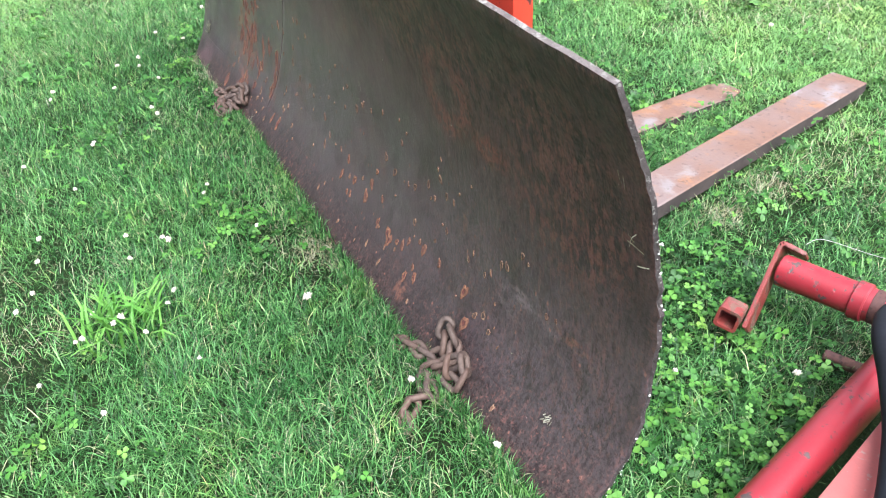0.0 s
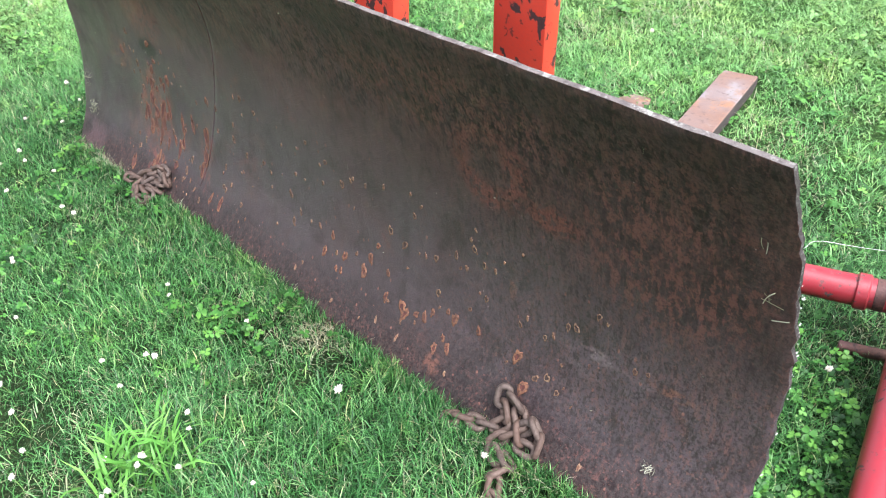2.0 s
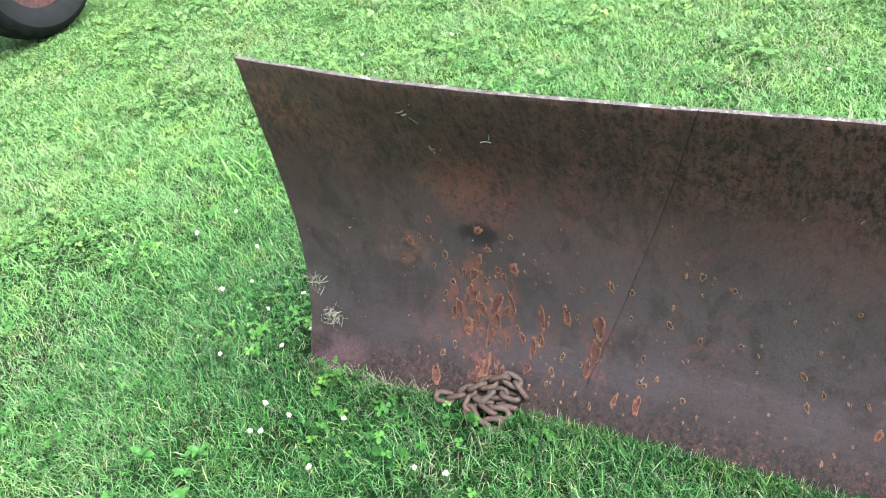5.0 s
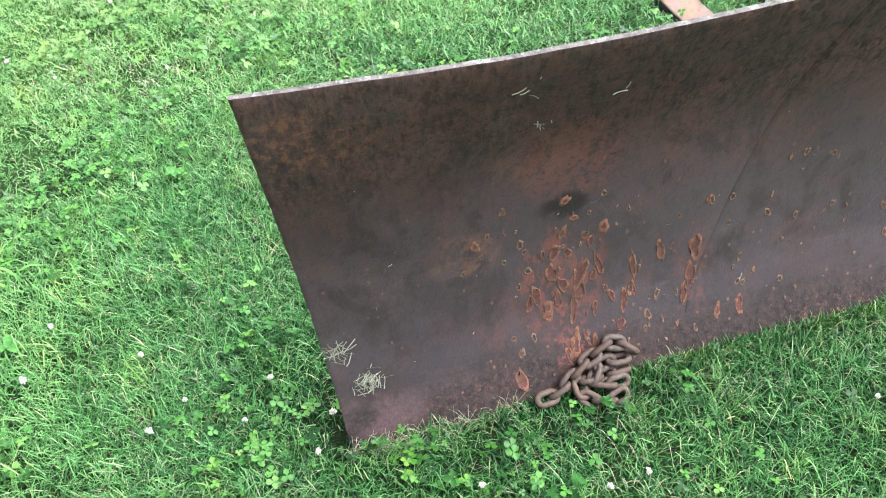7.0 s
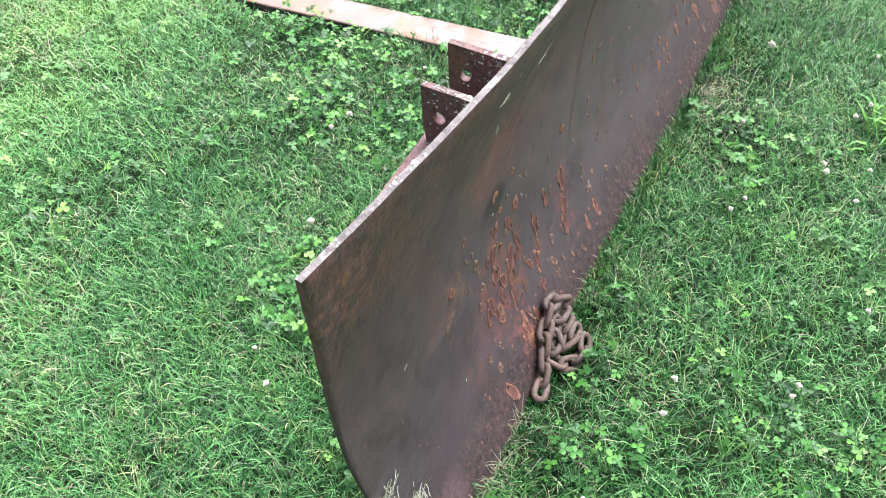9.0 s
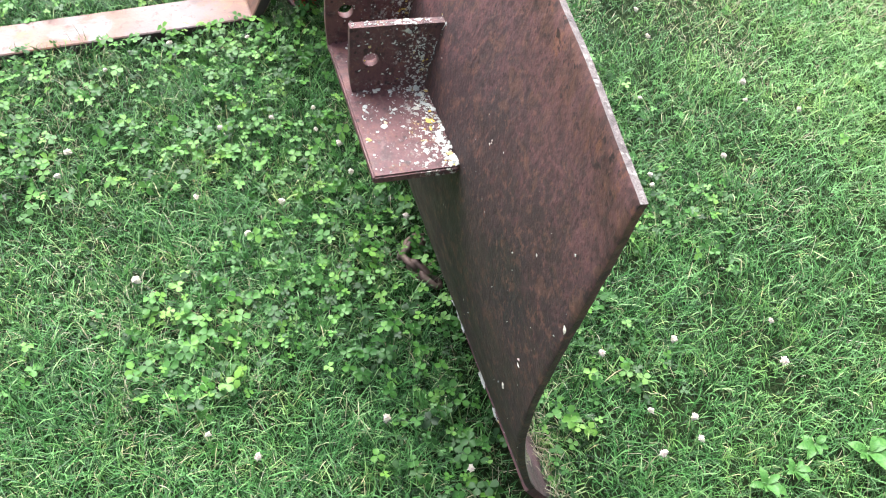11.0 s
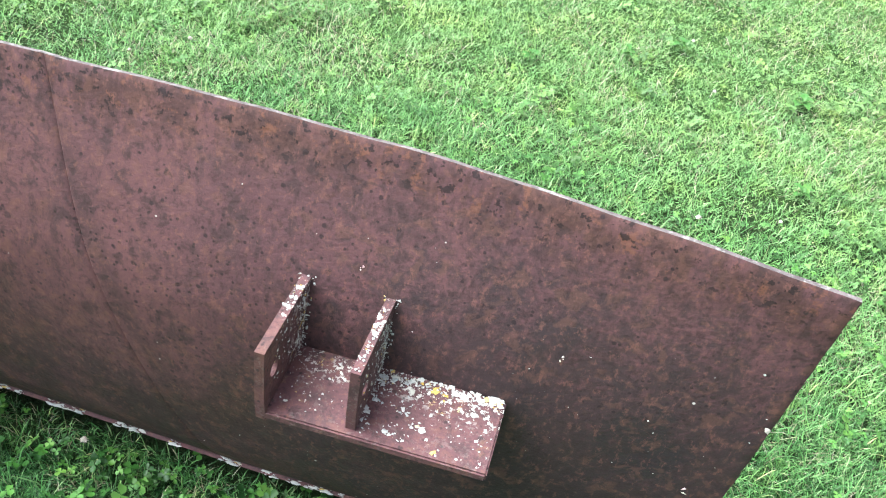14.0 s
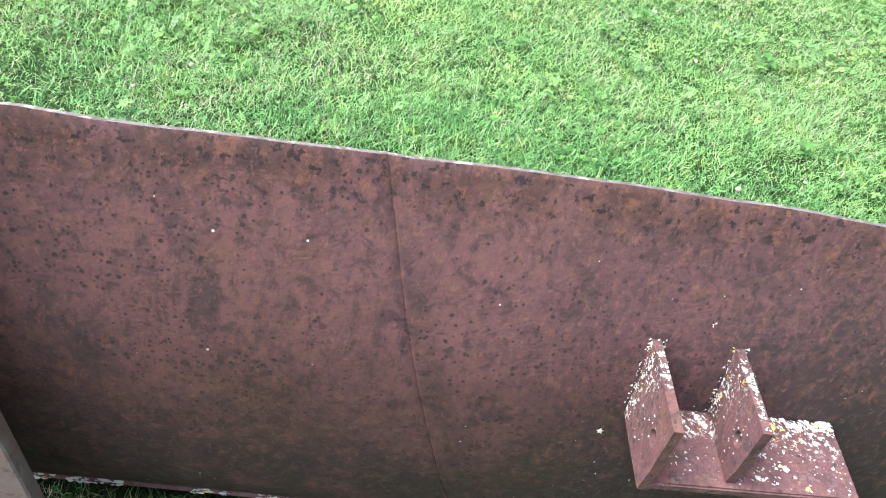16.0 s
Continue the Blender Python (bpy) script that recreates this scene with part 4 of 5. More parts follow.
    tagged(part("lichen", mesh_of("lichen", v, f, M_LICHEN, shade=False), bracket, "pale grey-green and yellow lichen flecks"), kind="stuff")
    v, f = ragged_flakes(crust, 0.0036, rng, 0.0009)
    tagged(part("lichen", mesh_of("lichen", v, f, M_LICHEN, shade=False), bracket, "crusty pale lichen patches along the weld"), kind="stuff")
    spots = []
    for _ in range(1500):
        x = rng.uniform(0.1, 1.75)
        if noise.noise((x * 9, 0, 3)) + 0.8 * noise.noise((x * 27, 0, 5)) < 0.02:
            continue
        z = JOINT - 0.002 + rng.uniform(-0.001, 0.004)
        ny, nz = plate_normal(z, x)
        d = THICK + rng.uniform(0.001, 0.009)
        spots.append(((x, plate_y(z, x) - ny * d, z - nz * d), (0, 0.55, 0.8)))
    v, f = ragged_flakes(spots, 0.0052, rng, 0.0009, 2.6)
    tagged(part("lichen", mesh_of("lichen", v, f, M_LICHEN, shade=False), blade, "broken white crust along the ledge"), kind="stuff")
    # lichen dots on the torch-cut end
    spots = []
    for _ in range(34):
        z = 0.05 + 0.62 * rng.random() ** 1.8
        x = right_x(z)
        spots.append(((x + 0.003, plate_y(z, x) + rng.uniform(0.001, THICK), z), (1, -0.35, 0.1)))
    v, f = ragged_flakes(spots, 0.0026, rng, 0.001)
    tagged(part("lichen", mesh_of("lichen", v, f, M_LICHEN, shade=False), blade, "white and yellow lichen dots on the cut end"), kind="stuff")
    # dried splashes and specks on the back
    spots, tiny = [], []
    for x, z in ((0.281, 0.615), (0.646, 0.465), (0.067, 0.441), (0.551, 0.657), (0.016, 0.592), (0.09, 0.34)):
        for _ in range(3):
            zz = z + rng.uniform(-0.006, 0.006)
            ny, nz = plate_normal(zz, x)
            spots.append(((x + rng.uniform(-0.002, 0.002), plate_y(zz, x) - ny * (THICK + 0.0005), zz - nz * THICK), (0, 1, 0.1)))
    for _ in range(85):
        x = 0.02 + 0.70 * rng.random() ** 1.3
        zz = 0.12 + 0.60 * rng.random() ** 1.2
        ny, nz = plate_normal(zz, x)
        tiny.append(((x, plate_y(zz, x) - ny * (THICK + 0.0005), zz - nz * THICK), (0, 1, 0.1)))
    v, f = ragged_flakes(tiny, 0.0011, rng, 0.0005)
    tagged(part("splash", mesh_of("splash", v, f, M_LICHEN, shade=False), blade, "fine pale specks"), kind="stuff")
    v, f = ragged_flakes(spots, 0.0036, rng, 0.0007)
    tagged(part("splash", mesh_of("splash", v, f, M_PETAL, shade=False), blade, "small white dried splashes"), kind="stuff")
    return blade


def cheek_top(y):
    return 0.632 + 0.03 * (y - 0.16)


def cheek(x, foot, reach, parent):
    """One upright plate of the bracket, with a bolt hole; foot: where its lower rim lies."""
    t = 0.0125
    outer = [(plate_y(foot, x) + THICK - 0.005, foot), (reach, foot), (reach + 0.004, 0.556), (reach + 0.004, cheek_top(reach)), (0.205, cheek_top(0.205) + 0.0012), (plate_y(0.632, x) + THICK - 0.005, cheek_top(0.15)), (plate_y(0.58, x) + THICK - 0.006, 0.58)]
    cy, cz, r, k = reach - 0.026, 0.579, 0.0115, 20
    hole = [(cy + r * math.cos(a), cz + r * math.sin(a)) for a in (q * math.tau / k for q in range(k))]
    bm = bmesh.new()
    loops = []
    for xx in (x - t / 2, x + t / 2):
        o = [bm.verts.new((xx, y, z)) for y, z in outer]
        h = [bm.verts.new((xx, y, z)) for y, z in hole]
        eds = [bm.edges.new((o[q], o[(q + 1) % len(o)])) for q in range(len(o))] + [bm.edges.new((h[q], h[(q + 1) % k])) for q in range(k)]
        bmesh.ops.triangle_fill(bm, edges=eds, use_beauty=True)
        loops.append((o, h))
    for a, b in zip(loops[0], loops[1]):
        for q in range(len(a)):
            bm.faces.new((a[q], a[(q + 1) % len(a)], b[(q + 1) % len(a)], b[q]))
    return part_bm("cheek", bm, M_LUG, parent, "pierced upright hinge cheek", angle=30)


build_blade()


# ---------------------------------------------------------------- chains
def link_mesh(name="link", wire=0.0065, half=0.0100, bend=0.0117):
    pts = []
    for q in range(9):
        a = -math.pi / 2 + q * math.pi / 8
        pts.append((half + bend * math.cos(a), bend * math.sin(a), 0))
    for q in range(9):
        a = math.pi / 2 + q * math.pi / 8
        pts.append((-half + bend * math.cos(a), bend * math.sin(a), 0))
    bm = swept(pts, wire, 10, closed=True)
    me = bpy.data.meshes.new(name)
    bmesh.ops.recalc_face_normals(bm, faces=bm.faces)
    bm.to_mesh(me)
    bm.free()
    me.materials.append(M_CHAIN)
    me.shade_smooth()
    return me


LINK = link_mesh()


def build_chain(label, ctrl, seed):
    rng = random.Random(seed)
    line = curve_points(ctrl, 900)
    if ctrl[0][1] < 0.09:
        for p in line:
            p.y = min(p.y, float(plate_y(p.z, p.x)) - 0.021)
    chain = thing("chain", label, "chain", group="chains at the blade's foot")
    step, last, k = 0.0298, None, 0
    for i, p in enumerate(line[:-8]):
        if last is not None and (p - last).length < step:
            continue
        last = p
        d = (line[min(i + 24, len(line) - 1)] - line[max(i - 24, 0)]).normalized()
        up = Vector((0, 0, 1)) if abs(d.z) < 0.85 else Vector((0, -1, 0.2))
        u = up.cross(d).normalized()
        w = d.cross(u)
        m = Matrix((d, u, w)).transposed().to_4x4()
        ob = new("link", LINK)
        ob.parent = chain
        ob.matrix_local = Matrix.Translation(p) @ m @ pose(0, 0, 0, 35 + 90 * (k % 2) + rng.uniform(-22, 22), rng.uniform(-10, 10), rng.uniform(-8, 8))
        k += 1
    return chain


build_chain("brown rusty chain heaped loosely against the blade's foot",
            [(1.880, 0.020, 0.024), (1.905, 0.034, 0.034), (1.935, 0.044, 0.038), (1.968, 0.056, 0.046), (1.995, 0.068, 0.064), (1.978, 0.082, 0.090), (1.972, 0.088, 0.108), (2.006, 0.088, 0.104), (2.028, 0.076, 0.078),
             (2.042, 0.056, 0.054), (2.060, 0.056, 0.048), (2.080, 0.070, 0.064), (2.060, 0.083, 0.086), (2.034, 0.076, 0.070), (2.012, 0.048, 0.050), (1.998, 0.028, 0.034), (2.020, 0.010, 0.030), (2.045, 0.016, 0.032),
             (2.050, -0.008, 0.030), (2.040, -0.030, 0.026), (2.062, -0.036, 0.024), (2.066, -0.056, 0.020), (2.090, -0.062, 0.016)], 3)
build_chain("brown rusty chain piled in a tight heap against the blade",
            [(0.443, 0.000, 0.020), (0.477, 0.012, 0.026), (0.507, 0.045, 0.044), (0.546, 0.070, 0.066), (0.586, 0.085, 0.082), (0.615, 0.075, 0.078), (0.638, 0.040, 0.052),
             (0.603, 0.032, 0.052), (0.567, 0.030, 0.050), (0.541, 0.004, 0.032), (0.580, -0.010, 0.029), (0.617, 0.000, 0.028), (0.595, -0.030, 0.018), (0.559, -0.036, 0.017),
             (0.524, -0.024, 0.018), (0.516, 0.010, 0.028), (0.550, 0.022, 0.032), (0.584, 0.020, 0.032), (0.619, 0.020, 0.028)], 8)
build_chain("dark rusty chain end lying behind the blade",
            [(0.505, 0.098, 0.016), (0.535, 0.128, 0.026), (0.575, 0.135, 0.022), (0.60, 0.105, 0.016)], 4)


# ---------------------------------------------------------------- pallet forks behind the blade
def build_fork(label, heel_x, heel_y, tip, width, top_z, shank_top, thick, end):
    """An L-shaped lifting fork: tine on the ground, slanting heel, upright shank; end: how broad its tip is."""
    fork = thing("pallet_fork", label, "pallet fork", group="forks behind the blade")
    heel = Vector((heel_x, heel_y, top_z))
    tip = Vector((tip[0], tip[1], tip[2]))
    way = (tip - heel).normalized()
    side = Vector((0, 0, 1)).cross(way).normalized()
    # outline in the fork's own plane: along, up
    prof = [((tip - heel).length, -0.004), ((tip - heel).length - 0.05, 0.0), (0.0, 0.0), (-0.070, 0.150), (-0.085, shank_top)]
    rows = []
    for k, (a, h) in enumerate(prof):
        na, nh = ((0, 1), (0, 1), (0.32, 0.94), (0.88, 0.48), (1, 0))[k]
        t = thick * (0.6 if k == 0 else 1.0)
        row = []
        for s in (-0.5, 0.5):
            wd = width * (end if k == 0 else 1.0)
            top = heel + way * a + Vector((0.17 * max(h - 0.15, 0), 0, h)) + side * s * wd
            bot = top - (way * na + Vector((0, 0, nh))).normalized() * t
            row += [top, bot]
        rows.append(row)

    def bar(some):
        bm = bmesh.new()
        some = [[bm.verts.new(p) for p in row] for row in some]
        for p, n in zip(some, some[1:]):
            bm.faces.new((p[0], p[2], n[2], n[0]))
            bm.faces.new((p[1], n[1], n[3], p[3]))
            bm.faces.new((p[0], n[0], n[1], p[1]))
            bm.faces.new((p[2], p[3], n[3], n[2]))
        bm.faces.new((some[0][0], some[0][1], some[0][3], some[0][2]))
        bm.faces.new((some[-1][0], some[-1][2], some[-1][3], some[-1][1]))
        bmesh.ops.bevel(bm, geom=bm.edges[:], offset=0.0028, segments=1, affect="EDGES")
        return bm

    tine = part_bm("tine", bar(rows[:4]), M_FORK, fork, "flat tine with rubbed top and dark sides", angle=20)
    part_bm("shank", bar(rows[3:]), M_FORK, fork, "upright rusty shank", angle=20)
    # the side faces take the darker material
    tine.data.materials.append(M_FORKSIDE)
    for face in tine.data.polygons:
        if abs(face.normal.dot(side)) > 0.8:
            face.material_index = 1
    return fork


def build_post(label, foot, top, width, depth, worn=False):
    post = thing("fork_frame_post", label, "frame post", group="red posts behind the blade")
    foot, top = Vector(foot), Vector(top)
    part_bm("upright", box_between(foot, top, width, depth, (1, 0.2, 0), 0.006), M_REDWORN if worn else M_RED, post)
    way = (top - foot).normalized()
    part_bm("foot_plate", box_between(foot - way * 0.004, foot + way * 0.008, width * 1.25, depth * 1.3, (1, 0.2, 0), 0.002), M_DARKRUST, post, "dark rusty foot plate")
    return post


build_fork("rusty steel pallet fork lying half sunk in grass", 1.408, 0.345, (1.297, 1.45, 0.018), 0.108, 0.026, 0.57, 0.034, 0.62)
build_fork("long rusty steel pallet fork lying on grass", 1.780, 0.46, (1.479, 1.752, 0.045), 0.119, 0.045, 0.50, 0.046, 0.97)
build_post("upright red-painted steel post with chipped paint", (1.446, 0.205, 0.0), (1.585, 0.225, 1.12), 0.098, 0.05, True)
build_post("upright red-painted steel post with black scuffs", (1.715, 0.37, 0.0), (1.890, 0.275, 1.14), 0.105, 0.05)


# ---------------------------------------------------------------- red hitch frame beside the blade
def build_frame():
    f = thing("hitch_frame", "red-painted tubular hitch frame lying in the grass", "hitch frame")
    a, b = Vector((2.175, 0.765, 0.125)), Vector((2.66, 0.935, 0.135))
    part_bm("cross_tube", tube_between(a, b, 0.034), M_CRIMSON, f, "round crimson tube with scuffed paint")
    way = (b - a).normalized()
    part_bm("collar", tube_between(a + way * 0.150, a + way * 0.178, 0.0395), M_CRIMSON, f)
    part_bm("band", tube_between(a + way * 0.186, a + way * 0.212, 0.0350), M_DARKRUST, f, "bare rusty band on the tube")
    low, high = Vector((2.213, 0.640, 0.050)), Vector((2.150, 0.775, 0.183))
    part_bm("end_plate", bent_strap([low, high, high + way * 0.056 - Vector((0, 0, 0.004))], 0.014, 0.062, 0.009, 0.030), M_SOCKET, f, "end plate bent over the tube, rim rubbed to rust")
    part_bm("square_socket", socket((2.203, 0.606, 0.076), (2.180, 0.648, 0.070), 0.047, 0.006), M_SOCKET, f, "open square steel socket, rusty inside")
    part_bm("side_tube", tube_between((2.462, 0.768, 0.100), (2.83, -0.52, 0.125), 0.036), M_CRIMSON, f, "long crimson tube running off through the grass")
    part_bm("flat_bar", box_between((2.545, 0.80, 0.150), (2.895, -0.35, 0.160), 0.056, 0.05, (1, 0.3, 0), 0.004), M_PINK, f, "chalky faded red bar")
    part_bm("inner_tube", tube_between((2.69, 0.74, 0.10), (3.00, -0.32, 0.12), 0.036), M_CRIMSON, f)
    pin = tube_between((2.335, 0.748, 0.022), (2.45, 0.788, 0.030), 0.013)
    part_bm("pin", pin, M_DARKRUST, f, "rusty round pin end")
    return f


def bent_strap(line, bend, width, thick, shift):
    """A flat strap along a line of three points, rounded at the middle one; shift: how far its middle lies beside the line."""
    a, b, c = line
    u, v = (b - a).normalized(), (c - b).normalized()
    w = u.cross(v).normalized()
    path = [a] + [(b - u * bend).lerp(b, q / 5).lerp(b.lerp(b + v * bend, q / 5), q / 5) for q in range(6)] + [c]
    bm = bmesh.new()
    rows = []
    for k, p in enumerate(path):
        d = (path[min(k + 1, len(path) - 1)] - path[max(k - 1, 0)]).normalized()
        side = w.cross(d)
        half = width / 2 * (0.72 if k == len(path) - 1 else 1.0)
        rows.append([bm.verts.new(p + w * (shift + e * half) + side * o) for e, o in ((-1, 0), (1, 0), (1, thick), (-1, thick))])
    for p, n in zip(rows, rows[1:]):
        for k in range(4):
            bm.faces.new((p[k], p[(k + 1) % 4], n[(k + 1) % 4], n[k]))
    bm.faces.new(rows[0][::-1])
    bm.faces.new(rows[-1])
    bmesh.ops.recalc_face_normals(bm, faces=bm.faces)
    sharp = [e for e in bm.edges if e.is_manifold and e.calc_face_angle() > 0.9]
    bmesh.ops.bevel(bm, geom=sharp, offset=0.0018, segments=2, affect="EDGES")
    return bm


def socket(a, b, size=0.062, wall=0.007):
    """A short square tube, open at the end a."""
    a, b = Vector(a), Vector(b)
    way = (b - a).normalized()
    side = Vector((0, 0, 1)).cross(way).normalized()
    up = way.cross(side)
    side, up = side * math.cos(0.15) + up * math.sin(0.15), up * math.cos(0.15) - side * math.sin(0.15)
    bm = bmesh.new()
    rings = []
    for p, s in ((b - way * 0.004, size / 2 - wall), (a, size / 2 - wall), (a, size / 2), (b, size / 2)):
        ring = []
        for cx, cy in ((-1, -1), (1, -1), (1, 1), (-1, 1)):
            for q in range(4):
                ang = math.atan2(cy, cx) - math.pi / 4 + q * math.pi / 6
                r = s * 0.28
                ring.append(bm.verts.new(p + side * (cx * (s - r) + r * math.cos(ang)) + up * (cy * (s - r) + r * math.sin(ang))))
        rings.append(ring)
    for p, n in zip(rings, rings[1:]):
        for k in range(16):
            bm.faces.new((p[k], p[(k + 1) % 16], n[(k + 1) % 16], n[k]))
    bm.faces.new(rings[0])
    bm.faces.new(rings[-1][::-1])
    return bm


build_frame()

hose = part_bm("rubber_hose", swept(curve_points([(2.62, 0.92, 0.19), (2.53, 0.90, 0.205), (2.45, 0.845, 0.20), (2.425, 0.77, 0.19), (2.47, 0.69, 0.205), (2.56, 0.60, 0.215), (2.66, 0.49, 0.215), (2.78, 0.30, 0.22), (2.92, -0.05, 0.20), (3.02, -0.35, 0.19)], 60), 0.019, 14), M_HOSE, None)
tagged(hose, "black rubber hydraulic hose looped over the red frame", "hose")
wire = part_bm("steel_wire", swept(curve_points([(2.20, 0.790, 0.195), (2.215, 0.82, 0.205), (2.30, 0.87, 0.20), (2.45, 0.945, 0.205), (2.64, 1.05, 0.22)], 30), 0.0006, 6), M_WIRE, None)
tagged(wire, "thin bright steel wire hooked on the red frame", "wire")


# ---------------------------------------------------------------- a wheel at the edge of the lawn
def build_wheel(at, radius, width):
    wheel = thing("vehicle_wheel", "black rubber vehicle tyre standing on grass", "wheel", at)
    seg = 96
    prof = []
    for q in range(25):
        a = math.pi * q / 24
        x = -math.cos(a) * width / 2
        r = radius - 0.052 * abs(math.cos(a)) ** 3.2 * 1.4
        prof.append((x, r))
    inner = [(width * 0.50, radius - 0.115), (width * 0.42, radius * 0.60), (-width * 0.42, radius * 0.60), (-width * 0.50, radius - 0.115)]
    prof = prof + inner
    verts, faces = [], []
    for k in range(seg):
        a = k * math.tau / seg
        for j, (x, r) in enumerate(prof):
            rr = r - (0.009 if (j in (7, 12, 17)) or (3 < j < 21 and (k + j // 5) % 4 == 0) else 0)
            verts.append((x, rr * math.cos(a), rr * math.sin(a)))
    n = len(prof)
    for k in range(seg):
        for j in range(n):
            faces.append((k * n + j, k * n + (j + 1) % n, ((k + 1) % seg) * n + (j + 1) % n, ((k + 1) % seg) * n + j))
    me = mesh_of("tyre", verts, faces, M_TYRE)
    me.set_sharp_from_angle(angle=radians(30))
    part("tyre", me, wheel)
    part_bm("rim", tube_between((-width * 0.36, 0, 0), (width * 0.30, 0, 0), radius * 0.61, radius * 0.5, 48), M_DARKRUST, wheel, "dark steel wheel rim")
    return wheel


build_wheel((-2.92, 1.70, 0.405), 0.42, 0.27)

# ---------------------------------------------------------------- lawn
def crossing(x, y):
    """True where a grass blade would stand inside the plate, the forks or the frame."""
    foot = plate_y(0.02, x)
    inside = (x > -0.01) & (x < LENGTH + 0.01) & (y > foot - 0.016) & (y < foot + 0.045)

    def strip(a, b, half):
        ax, ay, bx, by = *a, *b
        l2 = (bx - ax) ** 2 + (by - ay) ** 2
        t = np.clip(((x - ax) * (bx - ax) + (y - ay) * (by - ay)) / l2, 0, 1)
        return np.hypot(x - ax - t * (bx - ax), y - ay - t * (by - ay)) < half

    inside |= strip((1.408, 0.345), (1.315, 1.33), 0.052)
    inside |= strip((1.780, 0.46), (1.479, 1.752), 0.072)
    inside |= strip((1.432, 0.235), (1.47, 0.235), 0.045)
    inside |= strip((1.87, 0.04), (2.07, 0.08), 0.03) | strip((2.02, 0.05), (2.07, -0.06), 0.024)
    inside |= strip((0.42, 0.0), (0.50, 0.02), 0.022) | strip((0.50, 0.0), (0.64, 0.005), 0.045)
    inside |= strip((2.475, 0.76), (2.86, -0.52), 0.035)
    return inside


def beside(x, y):
    """Distance from the line along which the blade stands."""
    return np.hypot(np.maximum(np.abs(x - 1.22) - 1.2, 0), y - 0.1)


def scatter(rings, seed):
    """Random places round the machines; rings: (distance from the blade, places a square metre), eased between."""
    rng = np.random.default_rng(seed)
    top, edge = max(b for a, b in rings), rings[-1][0]
    x0, x1, y0, y1 = max(-4.6, -edge), 3.9, max(-4.3, -edge), 3.4
    n = int(top * (x1 - x0) * (y1 - y0))
    x, y = rng.uniform(x0, x1, n), rng.uniform(y0, y1, n)
    want = np.interp(beside(x, y), [a for a, b in rings], [b for a, b in rings], right=0)
    want = want * smooth(x0, x0 + 0.9, x) * smooth(x1, x1 - 0.8, x) * smooth(y0, y0 + 0.9, y) * smooth(y1, y1 - 0.9, y)
    keep = rng.random(n) * top < want
    return x[keep], y[keep], rng


def strands(x, y, length, width, lean, rng, z0=0.0, droop=1.0, simple=False, az=None):
    """Many grass blades as (verts, faces): two quads and a tip each, bending over."""
    n = len(x)
    az = rng.uniform(0, math.tau, n) if az is None else az
    dx, dy = np.cos(az), np.sin(az)
    turn = az + math.pi / 2 + rng.uniform(-0.7, 0.7, n)
    sx, sy = np.cos(turn), np.sin(turn)
    floor = ground_z(x, y) - 0.003
    base = np.stack([x, y, floor + z0], -1)
    v = np.zeros((n, 7, 3))
    ang0 = lean * 0.45
    ang1 = lean
    ang2 = lean + droop * rng.uniform(0.15, 0.85, n)
    side = np.stack([sx, sy, np.zeros(n)], -1)
    way = np.stack([dx, dy, np.zeros(n)], -1)
    up = np.array([0, 0, 1.0])
    p = base.copy()
    v[:, 0] = p - side * width[:, None] * 0.4
    v[:, 1] = p + side * width[:, None] * 0.4
    p = p + (way * np.sin(ang0)[:, None] + up * np.cos(ang0)[:, None]) * (length * 0.36)[:, None]
    v[:, 2] = p - side * width[:, None] * 0.5
    v[:, 3] = p + side * width[:, None] * 0.5
    p = p + (way * np.sin(ang1)[:, None] + up * np.cos(ang1)[:, None]) * (length * 0.34)[:, None]
    v[:, 4] = p - side * width[:, None] * 0.38
    v[:, 5] = p + side * width[:, None] * 0.38
    p = p + (way * np.sin(ang2)[:, None] + up * np.cos(ang2)[:, None]) * (length * 0.30)[:, None]
    v[:, 6] = p
    v[:, :, 2] = np.maximum(v[:, :, 2], floor[:, None])
    if simple == "quill":
        v = v[:, [0, 1, 6]]
        return v.reshape(-1, 3), np.zeros((0, 4), int), np.arange(n)[:, None] * 3 + np.array([0, 1, 2])
    if simple:
        v = v[:, [0, 1, 4, 5, 6]]
        k = np.arange(n)[:, None] * 5
        return v.reshape(-1, 3), k + np.array([0, 1, 3, 2]), k + np.array([2, 3, 4])
    k = np.arange(n)[:, None] * 7
    quads = np.concatenate([k + np.array([0, 1, 3, 2]), k + np.array([2, 3, 5, 4])])
    tris = k + np.array([4, 5, 6])
    return v.reshape(-1, 3), quads, tris


def fast_mesh(name, verts, quads, tris, mat):
    me = bpy.data.meshes.new(name)
    nq, nt = len(quads), len(tris)
    me.vertices.add(len(verts))
    me.vertices.foreach_set("co", np.ascontiguousarray(verts, dtype=np.float32).ravel())
    loops = np.concatenate([quads.ravel(), tris.ravel()]).astype(np.int32)
    me.loops.add(len(loops))
    me.loops.foreach_set("vertex_index", loops)
    me.polygons.add(nq + nt)
    starts = np.concatenate([np.arange(nq) * 4, nq * 4 + np.arange(nt) * 3]).astype(np.int32)
    me.polygons.foreach_set("loop_start", starts)
    me.update(calc_edges=True)
    me.validate()
    me.materials.append(mat)
    me.shade_smooth()
    return me


def bare(x, y):
    """How thin and dry the lawn is: bald spots by the blade's foot and under the frame."""
    spots = ((1.46, 0.01, 0.10), (2.36, 0.83, 0.16), (1.95, 2.6, 0.22))
    out = np.zeros_like(x)
    for cx, cy, r in spots:
        out = np.maximum(out, np.exp(-((x - cx) ** 2 + (y - cy) ** 2) / r ** 2))
    return out


